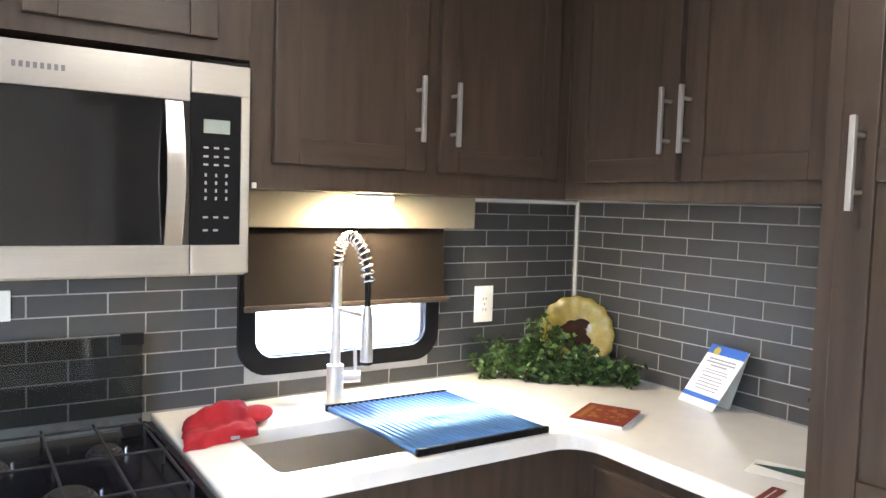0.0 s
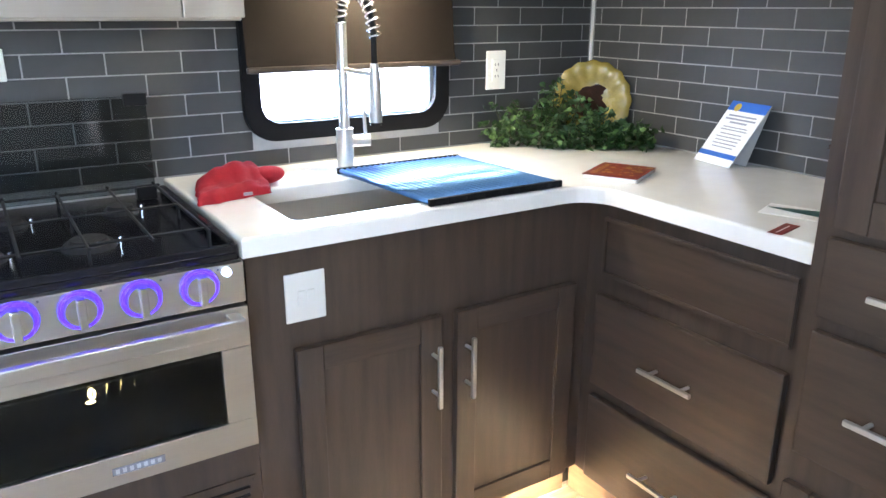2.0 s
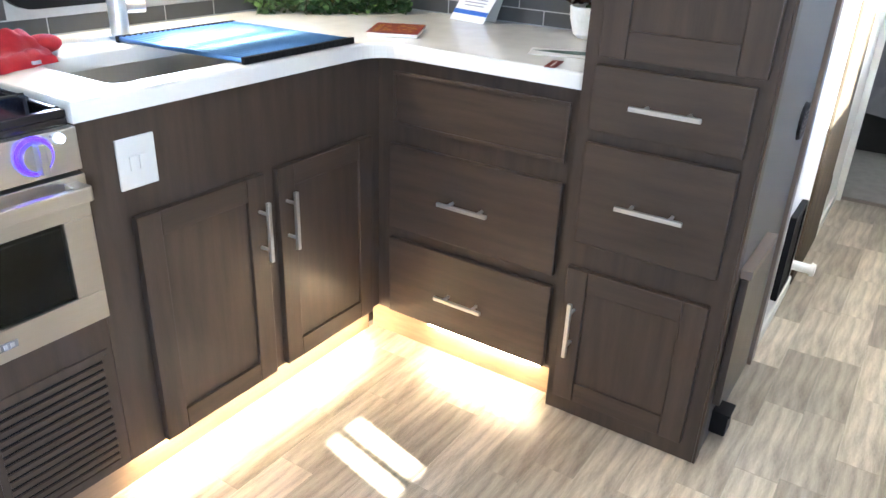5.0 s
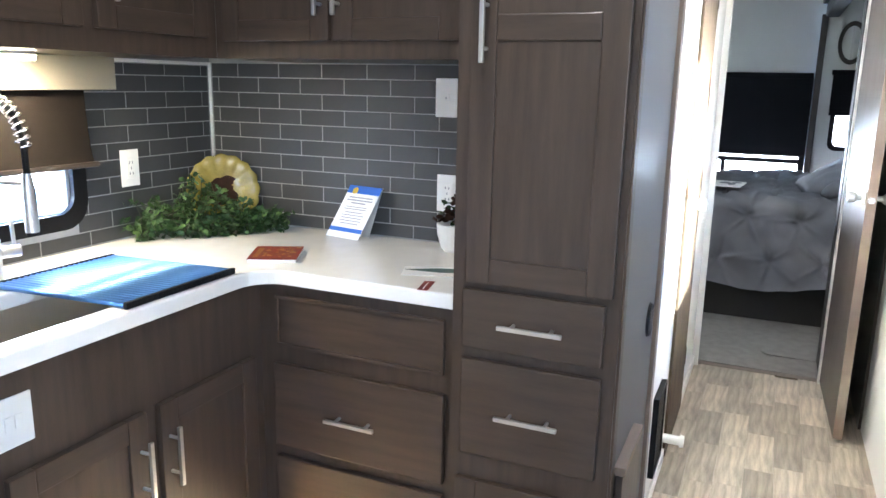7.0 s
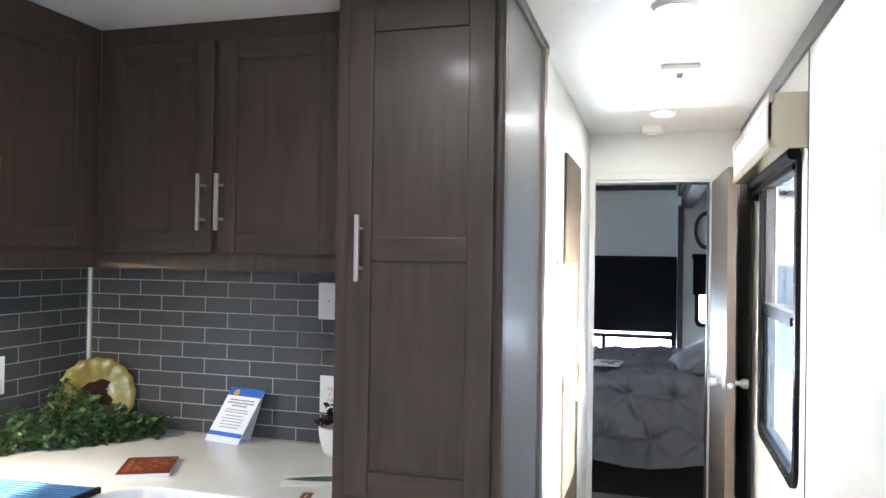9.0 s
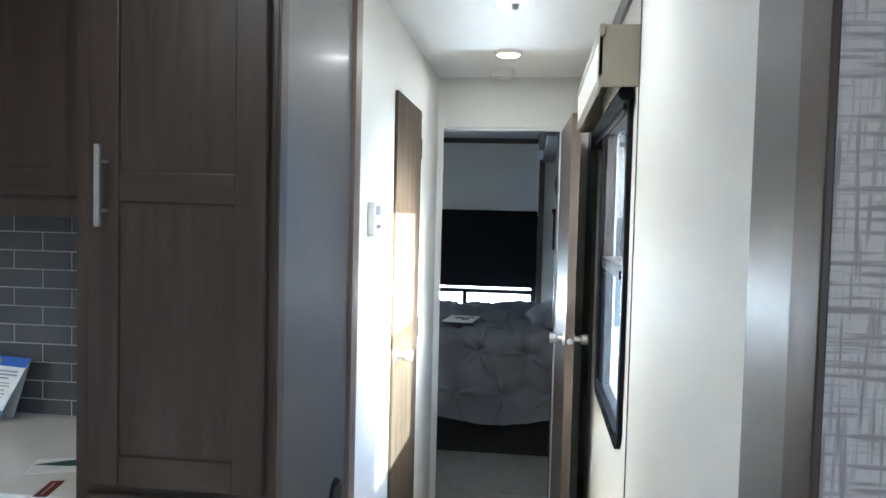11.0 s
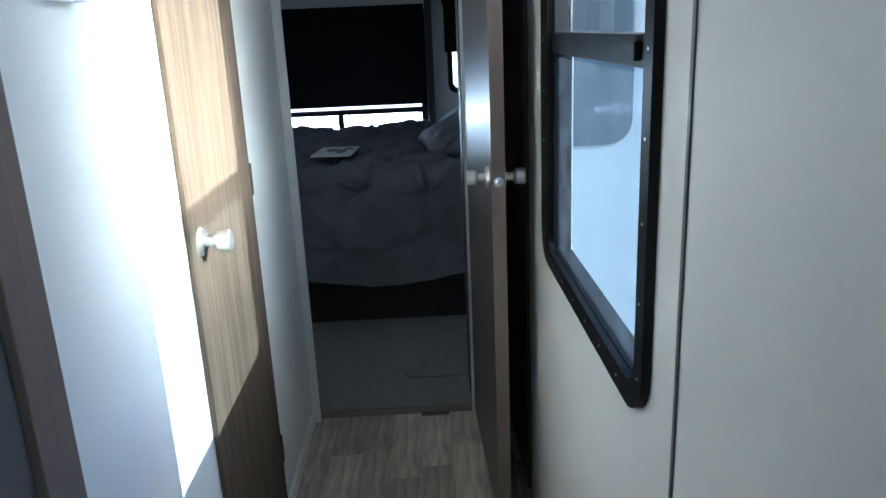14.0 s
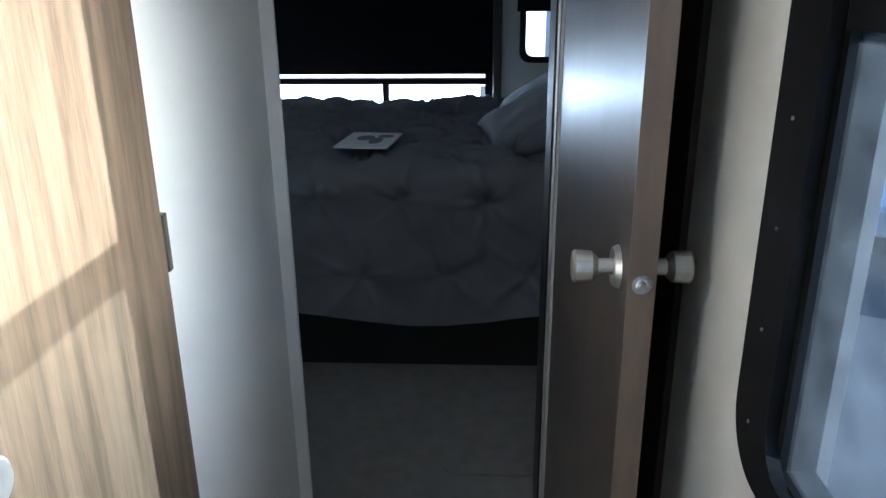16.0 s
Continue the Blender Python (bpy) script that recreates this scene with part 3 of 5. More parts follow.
sink = thing("sink", ((SX0 + SX1) / 2, 1.19, CB - 0.20), "rectangular stainless steel undermount sink", "sink")
bm = bmesh.new()
o = [(p[0] + (SX0 + SX1) / 2, p[1] + (SY0 + SY1) / 2) for p in round_rect(SX1 - SX0 + 0.012, SY1 - SY0 + 0.012, 0.025, 4)]
i2 = [(p[0] + (SX0 + SX1) / 2, p[1] + (SY0 + SY1) / 2) for p in round_rect(SX1 - SX0 - 0.03, SY1 - SY0 - 0.03, 0.04, 4)]
rows = [[bm.verts.new((x, y, z)) for x, y in pts] for pts, z in ((o, CB - 0.001), (o, CB - 0.17), (i2, CB - 0.19))]
for a, b2 in zip(rows, rows[1:]):
    for k in range(len(o)):
        bm.faces.new((a[k], a[(k + 1) % len(o)], b2[(k + 1) % len(o)], b2[k]))
bm.faces.new(rows[-1])
part("basin", bm, "sink_steel", sink, smooth=False)
bm = cyl(bmesh.new(), (0.80, 1.19, CB - 0.189), (0.80, 1.19, CB - 0.185), 0.045, seg=24)
part("drain", bm, "chrome", sink)

# ---- faucet ----
faucet = thing("faucet", (0.835, 1.455, CT), "chrome spring pull-down kitchen faucet", "faucet")
FXX, FYY = 0.835, 1.455
part("base", cyl(cyl(bmesh.new(), (FXX, FYY, CT), (FXX, FYY, CT + 0.006), 0.028, seg=24), (FXX, FYY, CT + 0.006), (FXX, FYY, CT + 0.11), 0.023, seg=24), "brushed_nickel", faucet, smooth=False)
part("riser", cyl(bmesh.new(), (FXX, FYY, CT + 0.11), (FXX, FYY, 1.30), 0.014, seg=20), "brushed_nickel", faucet)
dx, dy = 0.035, -0.115
arc = []
for k in range(25):
    a = math.pi * (1 - k / 24)
    s = (1 + math.cos(a)) / 2
    arc.append((FXX + dx * s, FYY + dy * s, 1.30 + 0.095 * math.sin(a) - 0.03 * s))
part("hose", tube(bmesh.new(), [(FXX, FYY, 1.28)] + arc + [(FXX + dx, FYY + dy, 1.20)], 0.008), "black_plastic", faucet, "black rubber hose")
bm = bmesh.new()
coil = []
path = [Vector(p) for p in arc]
turns, n_c = 17, 17 * 12
for k in range(n_c + 1):
    q = k / n_c * (len(path) - 1)
    i = min(int(q), len(path) - 2)
    p = path[i].lerp(path[i + 1], q - i)
    d = (path[i + 1] - path[i]).normalized()
    sv = Vector((dy, -dx, 0)).normalized()
    up = d.cross(sv)
    a = 2 * math.pi * turns * k / n_c
    coil.append(p + 0.0155 * (math.cos(a) * sv + math.sin(a) * up))
tube(bm, coil, 0.0034, 5)
part("spring", bm, "chrome", faucet, smooth=True)
part("holder_arm", tube(bmesh.new(), [(FXX, FYY, 1.185), (FXX + dx * 0.5, FYY + dy * 0.5, 1.18), (FXX + dx, FYY + dy, 1.178)], 0.006), "brushed_nickel", faucet)
sp = part("spray_head", cyl(cyl(bmesh.new(), (FXX + dx, FYY + dy, 1.058), (FXX + dx, FYY + dy, 1.155), 0.0165, seg=20), (FXX + dx, FYY + dy, 1.155), (FXX + dx, FYY + dy, 1.205), 0.0165, 0.010, seg=20), "brushed_nickel", faucet)
part("nozzle", cyl(bmesh.new(), (FXX + dx, FYY + dy, 1.050), (FXX + dx, FYY + dy, 1.058), 0.0145, seg=20), "black_plastic", sp)
lv = part("valve", cyl(bmesh.new(), (FXX + 0.02, FYY - 0.005, CT + 0.075), (FXX + 0.066, FYY - 0.018, CT + 0.075), 0.016, seg=18), "brushed_nickel", faucet)
part("lever", tube(bmesh.new(), [(FXX + 0.055, FYY - 0.015, CT + 0.085), (FXX + 0.052, FYY - 0.016, CT + 0.125), (FXX + 0.050, FYY - 0.018, CT + 0.165)], 0.005), "brushed_nickel", lv)

# ---- roll-up drying mat over the sink ----
mat_rack = thing("drying_rack", (1.0, 1.19, CT), "roll-up steel drying rack lying over the sink", "drying rack")
ROWS_M = 23
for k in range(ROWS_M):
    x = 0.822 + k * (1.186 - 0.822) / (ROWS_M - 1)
    part("rod", cyl(bmesh.new(), (x, 0.988, CT + 0.0085), (x - 0.029, 1.398, CT + 0.0085), 0.0068, seg=12), "mat_steel_blue_reflection", mat_rack, smooth=True)
for y in (0.985, 1.400):
    bm = bmesh.new()
    for k in range(ROWS_M):
        x = 0.822 + k * (1.186 - 0.822) / (ROWS_M - 1) - (y - 0.985) * 0.07
        box(bm, x - 0.0081, x + 0.0081, y - 0.006, y + 0.006, CT + 0.0005, CT + 0.0165, 0.002)
    part("edge_band", bm, "black_plastic", mat_rack, "black silicone edge band")

# ---- red oven mitt ----
mitt = thing("oven_mitt", (0.49, 1.36, CT), "folded red quilted oven mitt lying on the counter", "oven mitt")
bm = bmesh.new()
NX, NY = 44, 34
grid = {}
for i in range(NX):
    for j in range(NY):
        u, v = i / (NX - 1) * 2 - 1, j / (NY - 1) * 2 - 1
        a = (max(0.0, 1 - abs(u) ** 7) * max(0.0, 1 - abs(v) ** 7)) ** 0.4
        x = 0.492 + 0.092 * u + 0.020 * v + 0.006 * noise.noise(Vector((v * 3, 1, 7)))
        y = 1.355 + 0.092 * v + 0.022 * u + 0.008 * noise.noise(Vector((u * 3, 5, 2)))
        fold = 1 / (1 + math.exp(-9 * (v - 0.05 + 0.25 * u))) * math.exp(-((u - 0.05) / 0.80) ** 4)
        quilt = 0.004 * abs(math.sin(6.5 * (u + 0.3 * v))) + 0.003 * abs(math.sin(7.0 * (v - 0.2 * u)))
        h = a * (0.020 + 0.044 * fold * (1 - 0.45 * max(0, v)) + quilt + 0.008 * noise.noise(Vector((u * 2.2, v * 2.2, 3))))
        grid[i, j] = bm.verts.new((x, y, CT + 0.002 + max(0, h)))
for i in range(NX - 1):
    for j in range(NY - 1):
        bm.faces.new((grid[i, j], grid[i + 1, j], grid[i + 1, j + 1], grid[i, j + 1]))
part("glove", bm, "red_cloth", mitt, smooth=True)
bm = bmesh.new()
bmesh.ops.create_uvsphere(bm, u_segments=22, v_segments=14, radius=1, matrix=Matrix.Translation((0.585, 1.385, CT + 0.024)) @ Matrix.Rotation(radians(18), 4, "Z") @ Matrix.Diagonal((0.052, 0.034, 0.0215, 1)))
part("thumb", bm, "red_cloth", mitt, smooth=True)
part("tag", B((0.487, 0.507, 1.2555, 1.259, CT + 0.010, CT + 0.017)), "grey_print", mitt, "small grey tag")

# ---- stove ----
stove = thing("stove", (0.13, 1.28, 0.48), "stainless steel gas stove with blue-lit knobs", "stove")
SL, SR = -0.145, 0.384
part("body", B((SL, SR, 0.985, YW - 0.03, 0.48, 0.875)), "black_enamel", stove)
part("control_panel", B((SL, SR, 0.958, 0.984, 0.797, 0.878), bev=0.003), "stainless", stove)
od = part("oven_door", B((SL, SR, 0.955, 0.984, 0.482, 0.545), (SL, SR, 0.955, 0.984, 0.706, 0.790), (0.326, SR, 0.955, 0.984, 0.546, 0.705), (SL, SL + 0.058, 0.955, 0.984, 0.546, 0.705), bev=0.002), "stainless", stove)
part("door_glass", B((SL + 0.058, 0.326, 0.960, 0.965, 0.545, 0.706)), "tinted_glass", od, "dark oven window")
part("oven_cavity", B((SL + 0.058, 0.326, 0.9705, 0.984, 0.545, 0.706)), "dark_glass", od)
bm = bmesh.new()
for k in range(16):
    x = SL + 0.07 + k * 0.024
    cyl(bm, (x, 0.9665, 0.672), (x + 0.004, 0.9665, 0.692), 0.0012, seg=5)
cyl(bm, (SL + 0.06, 0.9672, 0.692), (0.322, 0.9672, 0.692), 0.0015, seg=5)
part("oven_rack", bm, "chrome", od, "wire oven rack behind the glass")
bm = bmesh.new()
bmesh.ops.create_uvsphere(bm, u_segments=14, v_segments=10, radius=0.009, matrix=Matrix.Translation((0.093, 0.9695, 0.676)) @ Matrix.Diagonal((0.8, 0.2, 1.3, 1)))
bmesh.ops.create_uvsphere(bm, u_segments=14, v_segments=8, radius=0.009, matrix=Matrix.Translation((0.089, 0.9695, 0.660)) @ Matrix.Diagonal((1.0, 0.2, 0.4, 1)))
part("oven_light", bm, "oven_glow", od, "warm oven light and its socket")
bm = B((SL + 0.02, 0.365, 0.905, 0.921, 0.752, 0.782), bev=0.004)
h = part("door_handle", bm, "stainless", od, "wide flat stainless handle")
for x in (SL + 0.02, 0.340):
    part("handle_bracket", B((x, x + 0.025, 0.921, 0.955, 0.754, 0.780), bev=0.002), "stainless", od)
part("badge", B((0.105, 0.200, 0.9535, 0.955, 0.506, 0.521)), "grey_ink", od, "dark maker's badge")
bm = bmesh.new()
for k in range(7):
    box(bm, 0.111 + k * 0.0125, 0.118 + k * 0.0125, 0.9525, 0.9536, 0.509, 0.518)
part("badge_marks", bm, "silver_ink", od)
for x in (0.298, 0.195, 0.095, -0.003, -0.098):
    bm = bmesh.new()
    cyl(bm, (x, 0.958, 0.843), (x, 0.942, 0.843), 0.0285, 0.026, seg=28)
    kn = part("knob", bm, "stainless", stove, "stainless knob with a raised grip")
    part("grip", B((x - 0.007, x + 0.007, 0.922, 0.943, 0.815, 0.871), bev=0.003), "stainless", kn)
    bm = bmesh.new()
    bmesh.ops.create_circle(bm, cap_ends=False, segments=28, radius=0.0315, matrix=Matrix.Translation((x, 0.955, 0.843)) @ Matrix.Rotation(radians(90), 4, "X"))
    ring = [v.co.copy() for v in bm.verts]
    bm.free()
    bm = tube(bmesh.new(), [ring[k % 28] for k in range(29)], 0.0042, 6)
    part("light_ring", bm, "knob_glow", kn, "glowing blue ring")
    part("mark", B((x + 0.034, x + 0.038, 0.957, 0.958, 0.868, 0.872)), "grey_ink", stove)
part("indicator", cyl(bmesh.new(), (0.350, 0.958, 0.863), (0.350, 0.953, 0.863), 0.0085, seg=18), "button_glow", stove, "round glowing blue-white button")
ctop = part("cooktop", B((SL, SR - 0.004, 0.975, YW - 0.03, 0.876, 0.892), bev=0.003), "black_enamel", stove, "black enamel cooktop")
part("front_lip", B((SL, SR - 0.004, 0.975, 0.992, 0.8921, 0.908), bev=0.003), "black_enamel", ctop)
part("side_rail", B((0.365, SR - 0.004, 0.9925, YW - 0.04, 0.8921, 0.910), bev=0.003), "black_enamel", ctop)
for bx, by, r in ((0.245, 1.40, 0.035), (0.145, 1.16, 0.045), (0.02, 1.40, 0.035), (-0.04, 1.16, 0.04)):
    bm = bmesh.new()
    cyl(bm, (bx, by, 0.892), (bx, by, 0.902), r * 1.15, r, seg=24)
    cyl(bm, (bx, by, 0.902), (bx, by, 0.910), r * 0.85, r * 0.75, seg=24)
    bn = part("burner", bm, "cast_iron", stove, "black gas burner")
    part("igniter", cyl(bmesh.new(), (bx + r * 1.25, by - 0.012, 0.892), (bx + r * 1.25, by - 0.012, 0.908), 0.004, seg=8), "chrome", bn)
bm = bmesh.new()
for y in (1.06, 1.28, 1.50):
    tube(bm, [(SL + 0.01, y, 0.925), (0.355, y, 0.925)], 0.0034, 6)
for x in (-0.10, 0.02, 0.13, 0.24, 0.345):
    tube(bm, [(x, 1.03, 0.925), (x, 1.53, 0.925)], 0.0034, 6)
for x in (-0.10, 0.13, 0.345):
    for y in (1.04, 1.28, 1.52):
        tube(bm, [(x, y, 0.892), (x, y, 0.925)], 0.0034, 6)
part("grate", bm, "cast_iron", stove, "black wire cooking grate")
lid = part("glass_lid", B((SL, 0.345, 1.50, 1.506, 0.912, 1.140)), "lid_glass", stove, "raised dark tinted glass lid")
part("lid_corner", B((0.296, 0.348, 1.494, 1.512, 1.118, 1.146), bev=0.003), "black_plastic", lid)
part("lid_hinge", B((0.30, 0.347, 1.49, 1.52, 0.893, 0.925), bev=0.004), "black_plastic", lid)

# vented panel under the stove
vp = thing("vented_panel", (0.1, 0.98, 0.085), "dark wood panel with two louvred vents below the stove", "vent panel")
part("board", B((-0.30, 0.392, 0.9855, 1.0, 0.085, 0.479)), "cabinet_wood_upright", vp)
for x0, x1 in ((0.135, 0.365), (-0.115, 0.105)):
    bm = B((x0 - 0.015, x0, 0.9805, 0.985, 0.10, 0.395), (x1, x1 + 0.014, 0.9805, 0.985, 0.10, 0.395), (x0, x1, 0.9805, 0.985, 0.375, 0.395), (x0, x1, 0.9805, 0.985, 0.10, 0.112))
    gv = part("vent_frame", bm, "cabinet_wood_upright", vp)
    part("vent_back", B((x0, x1, 0.984, 0.9852, 0.112, 0.375)), "black_plastic", gv)
    for k in range(13):
        z = 0.116 + k * 0.020
        bm = bmesh.new()
        box(bm, x0, x1, 0.979, 0.984, z, z + 0.0125, 0.001)
        part("slat", bm, "cabinet_wood_level_x", gv)
part("screw", cyl(bmesh.new(), (0.372, 0.9805, 0.385), (0.372, 0.979, 0.385), 0.003, seg=8), "dark_trim", vp)

# ---- microwave ----
mw = thing("microwave", (0.12, 1.38, 1.31), "stainless steel over-range microwave with a dark glass door", "microwave")
ML, MR, MZ0, MZ1, MY = -0.262, 0.495, 1.312, 1.757, 1.178
part("body", B((ML, MR, MY + 0.022, YW - 0.006, MZ0, MZ1), bev=0.003), "stainless", mw)
md = part("door", B((ML, 0.371, MY, MY + 0.021, MZ0 + 0.006, MZ0 + 0.066), (ML, 0.371, MY, MY + 0.021, 1.672, MZ1 - 0.004), (ML, ML + 0.04, MY, MY + 0.021, MZ0 + 0.066, 1.672), bev=0.002), "stainless", mw)
part("window", B((ML + 0.04, 0.371, MY + 0.002, MY + 0.018, MZ0 + 0.0665, 1.6715)), "dark_glass", md, "dark mirror-like door glass")
bm = bmesh.new()
pts = [(0.336, MY - 0.012 - 0.028 * math.sin(math.pi * k / 14), 1.378 + 0.290 * k / 14) for k in range(15)]
va = [[bm.verts.new((x + dx2, y + dy2, z)) for dx2, dy2 in ((-0.017, 0.0), (0.017, 0.0), (0.017, 0.008), (-0.017, 0.008))] for x, y, z in pts]
for a, b2 in zip(va, va[1:]):
    for k in range(4):
        bm.faces.new((a[k], a[(k + 1) % 4], b2[(k + 1) % 4], b2[k]))
bm.faces.new(va[0])
bm.faces.new(va[-1])
box(bm, 0.322, 0.350, MY - 0.010, MY, 1.380, 1.392)
box(bm, 0.322, 0.350, MY - 0.010, MY, 1.654, 1.666)
part("door_handle", bm, "stainless", md, "bowed stainless door handle")
part("maker_mark", B(*[(0.055 + k * 0.0115, 0.0615 + k * 0.0115, MY - 0.001, MY, 1.704, 1.715) for k in range(8)]), "grey_ink", md)
cp = part("control_frame", B((0.373, MR, MY, MY + 0.021, MZ0 + 0.006, MZ0 + 0.066), (0.373, MR, MY, MY + 0.021, 1.690, MZ1 - 0.004), (0.476, MR, MY, MY + 0.021, MZ0 + 0.066, 1.690), bev=0.002), "stainless", mw)
part("keypad", B((0.373, 0.4755, MY + 0.001, MY + 0.018, MZ0 + 0.0665, 1.6895)), "black_plastic", cp, "black touch keypad")
part("display", B((0.398, 0.452, MY - 0.0005, MY + 0.001, 1.610, 1.638)), "display_grey", cp, "grey-green display")
bm = bmesh.new()
for r, z in enumerate((1.580, 1.562, 1.545, 1.522, 1.506, 1.490, 1.474, 1.436, 1.409)):
    for c in range(3 if r < 8 else 2):
        w = 0.010 if r < 3 or r > 6 else 0.004
        x = 0.403 + c * 0.0215
        box(bm, x - w / 2, x + w / 2, MY - 0.0002, MY + 0.001, z - 0.002, z + 0.002 + (0.003 if 2 < r < 7 else 0))
part("key_marks", bm, "silver_ink", cp, "small pale keypad marks")
part("top_vent", B((0.40, MR - 0.004, MY + 0.004, MY + 0.020, MZ1 - 0.0038, MZ1 + 0.004)), "black_plastic", mw)

# ---- kitchen window, shade, valance, light ----
win = thing("window_kitchen", (0.925, YW, 1.0), "kitchen window with a black rounded frame", "window", kind="structure")
bm = bmesh.new()
fw = face_y(YW - 0.004)
cx, cz = 0.925, 1.22
ring_plate(bm, [(u + cx, v + cz) for u, v in round_rect(0.640, 0.46, 0.085, 8)], [(u + cx, v + cz) for u, v in round_rect(0.545, 0.365, 0.055, 8)], fw, 0, 0.018)
part("window_frame", bm, "black_plastic", win)
part("pane", B((0.652, 1.198, YW + 0.030, YW + 0.034, 1.035, 1.445)), "glass_pane", win).visible_shadow = False
sh = thing("roller_shade", (0.92, 1.55, 1.18), "half-lowered dark brown roller shade over the window", "window shade")
bm = bmesh.new()
prof = [(1.548, 1.405), (1.546, 1.34), (1.540, 1.27), (1.533, 1.21), (1.528, 1.186)]
for (y0, z0), (y1, z1) in zip(prof, prof[1:]):
    a = [bm.verts.new(p) for p in ((0.605, y0, z0), (1.236, y0, z0), (1.240, y1, z1), (0.605, y1, z1))]
    bm.faces.new(a)
bmesh.ops.remove_doubles(bm, verts=bm.verts, dist=0.006)
bmesh.ops.solidify(bm, geom=bm.faces[:], thickness=0.002)
part("cloth", bm, "shade_cloth", sh)
part("hem_bar", B((0.603, 1.252, 1.518, 1.534, 1.176, 1.192), bev=0.005), "dark_trim", sh)
part("tube", cyl(bmesh.new(), (0.61, 1.562, 1.425), (1.235, 1.562, 1.425), 0.018, seg=16), "shade_cloth", sh)
va_ = thing("window_valance", (0.92, 1.54, 1.40), "tan board valance under the wall cabinet", "valance")
part("board", B((0.502, 1.335, 1.520, 1.533, 1.402, 1.499), bev=0.002), "valance_board", va_)
part("side_board", B((1.322, 1.335, 1.534, YW - 0.004, 1.402, 1.499)), "valance_board", va_)
puck = thing("puck_light", (0.925, 1.40, 1.484), "small round under-cabinet light, switched on", "light")
part("rim", cyl(bmesh.new(), (0.925, 1.42, 1.490), (0.925, 1.42, 1.4995), 0.056, 0.050, seg=28), "white_plastic", puck)
part("lens", cyl(bmesh.new(), (0.925, 1.42, 1.479), (0.925, 1.42, 1.4898), 0.050, seg=28), "puck_glow", puck, "glowing warm lens")
lamp("puck_lamp", "AREA", 0.42, (1.0, 0.85, 0.60), look((0.925, 1.42, 1.4785), (0.925, 1.421, 0.0)), (0.06, 0.06), "DISK")
part("clip", B((0.499, 0.507, 1.165, 1.176, 1.500, 1.512), bev=0.002), "cream_plastic", mw)


def wall_plate(name, f, u, v, w, h, label, devices, mat="white_plastic", group="wall plates", category="outlet"):
    t = thing(name, f(u, v, 0), label, category, group)
    bm = bmesh.new()
    slab(bm, f, u - w / 2, u + w / 2, v - h / 2, v + h / 2, 0, 0.006, 0.0025)
    pl = part("plate", bm, mat, t)
    for du, dv, dw, dh, slots in devices:
        bm = bmesh.new()
        slab(bm, f, u + du - dw / 2, u + du + dw / 2, v + dv - dh / 2, v + dv + dh / 2, 0.006, 0.009, 0.001)
        dv_ = part("receptacle" if slots else "rocker", bm, mat, pl)
        if slots:
            bm = bmesh.new()
            for su, sv in slots:
                slab(bm, f, u + du + su - 0.0015, u + du + su + 0.0015, v + dv + sv - 0.004, v + dv + sv + 0.004, 0.009, 0.0095, 0)
            part("slots", bm, "grey_ink", pl)
    return t


SLOTS = [(-0.006, 0.018), (0.006, 0.018), (-0.006, -0.018), (0.006, -0.018), (0.0, 0.0)]
wall_plate("outlet", face_y(YW - 0.003), 1.432, 1.150, 0.074, 0.120, "white wall outlet with a test button on grey tile", [(0, 0, 0.034, 0.068, SLOTS)])
wall_plate("outlet", face_y(YW - 0.003), 0.015, 1.213, 0.118, 0.072, "white sideways outlet on tile beside the microwave", [(0, 0, 0.068, 0.034, SLOTS[:2])])
wall_plate("phone_jack", face_x(XW - 0.003), 0.637, 1.395, 0.076, 0.122, "white plate with a round jack on grey tile", [(0, 0, 0.022, 0.022, [(0, 0)])], category="wall plate")
wall_plate("outlet", face_x(XW - 0.003), 0.627, 1.088, 0.076, 0.122, "white wall outlet beside the pantry", [(0, 0, 0.034, 0.068, SLOTS)])
wall_plate("light_switch", face_y(FY), 0.513, 0.772, 0.088, 0.106, "cream double light switch on the sink cabinet", [(-0.011, 0, 0.016, 0.030, None), (0.011, 0, 0.016, 0.030, None)], mat="cream_plastic", category="switch")

# ---- toe-kick light strips ----
for bx, nm in (((0.42, 1.27, 0.990, 0.996, 0.0810, 0.0848), "under the sink cabinet"), ((1.2885, 1.2930, 0.40, 0.78, 0.0885, 0.0918), "under the drawer cabinet")):
    ls = thing("led_strip", ((bx[0] + bx[1]) / 2, (bx[2] + bx[3]) / 2, 0.08), "warm glowing LED strip " + nm, "light strip", "toe-kick lights")
    part("strip", B(bx), "led_warm", ls)

# ---- counter items ----
plant = thing("ivy_garland", (1.60, 1.40, CT), "artificial green ivy garland lying in the counter corner", "plant")
rng = random.Random(4)


def leaf(bm, p, size, rnd):
    m = Matrix.Translation(p) @ Euler((rnd.uniform(-1.1, 1.1), rnd.uniform(-1.1, 1.1), rnd.uniform(0, 6.3))).to_matrix().to_4x4()
    shape = [(0, -0.1), (0.42, 0.12), (0.36, 0.5), (0.12, 0.55), (0, 1.0), (-0.12, 0.55), (-0.36, 0.5), (-0.42, 0.12)]
    c = bm.verts.new(m @ Vector((0, 0.35 * size, -0.10 * size)))
    vs = [bm.verts.new(m @ Vector((x * size, y * size, 0.05 * size * (abs(x) > 0.2)))) for x, y in shape]
    for k in range(8):
        bm.faces.new((c, vs[k], vs[(k + 1) % 8]))


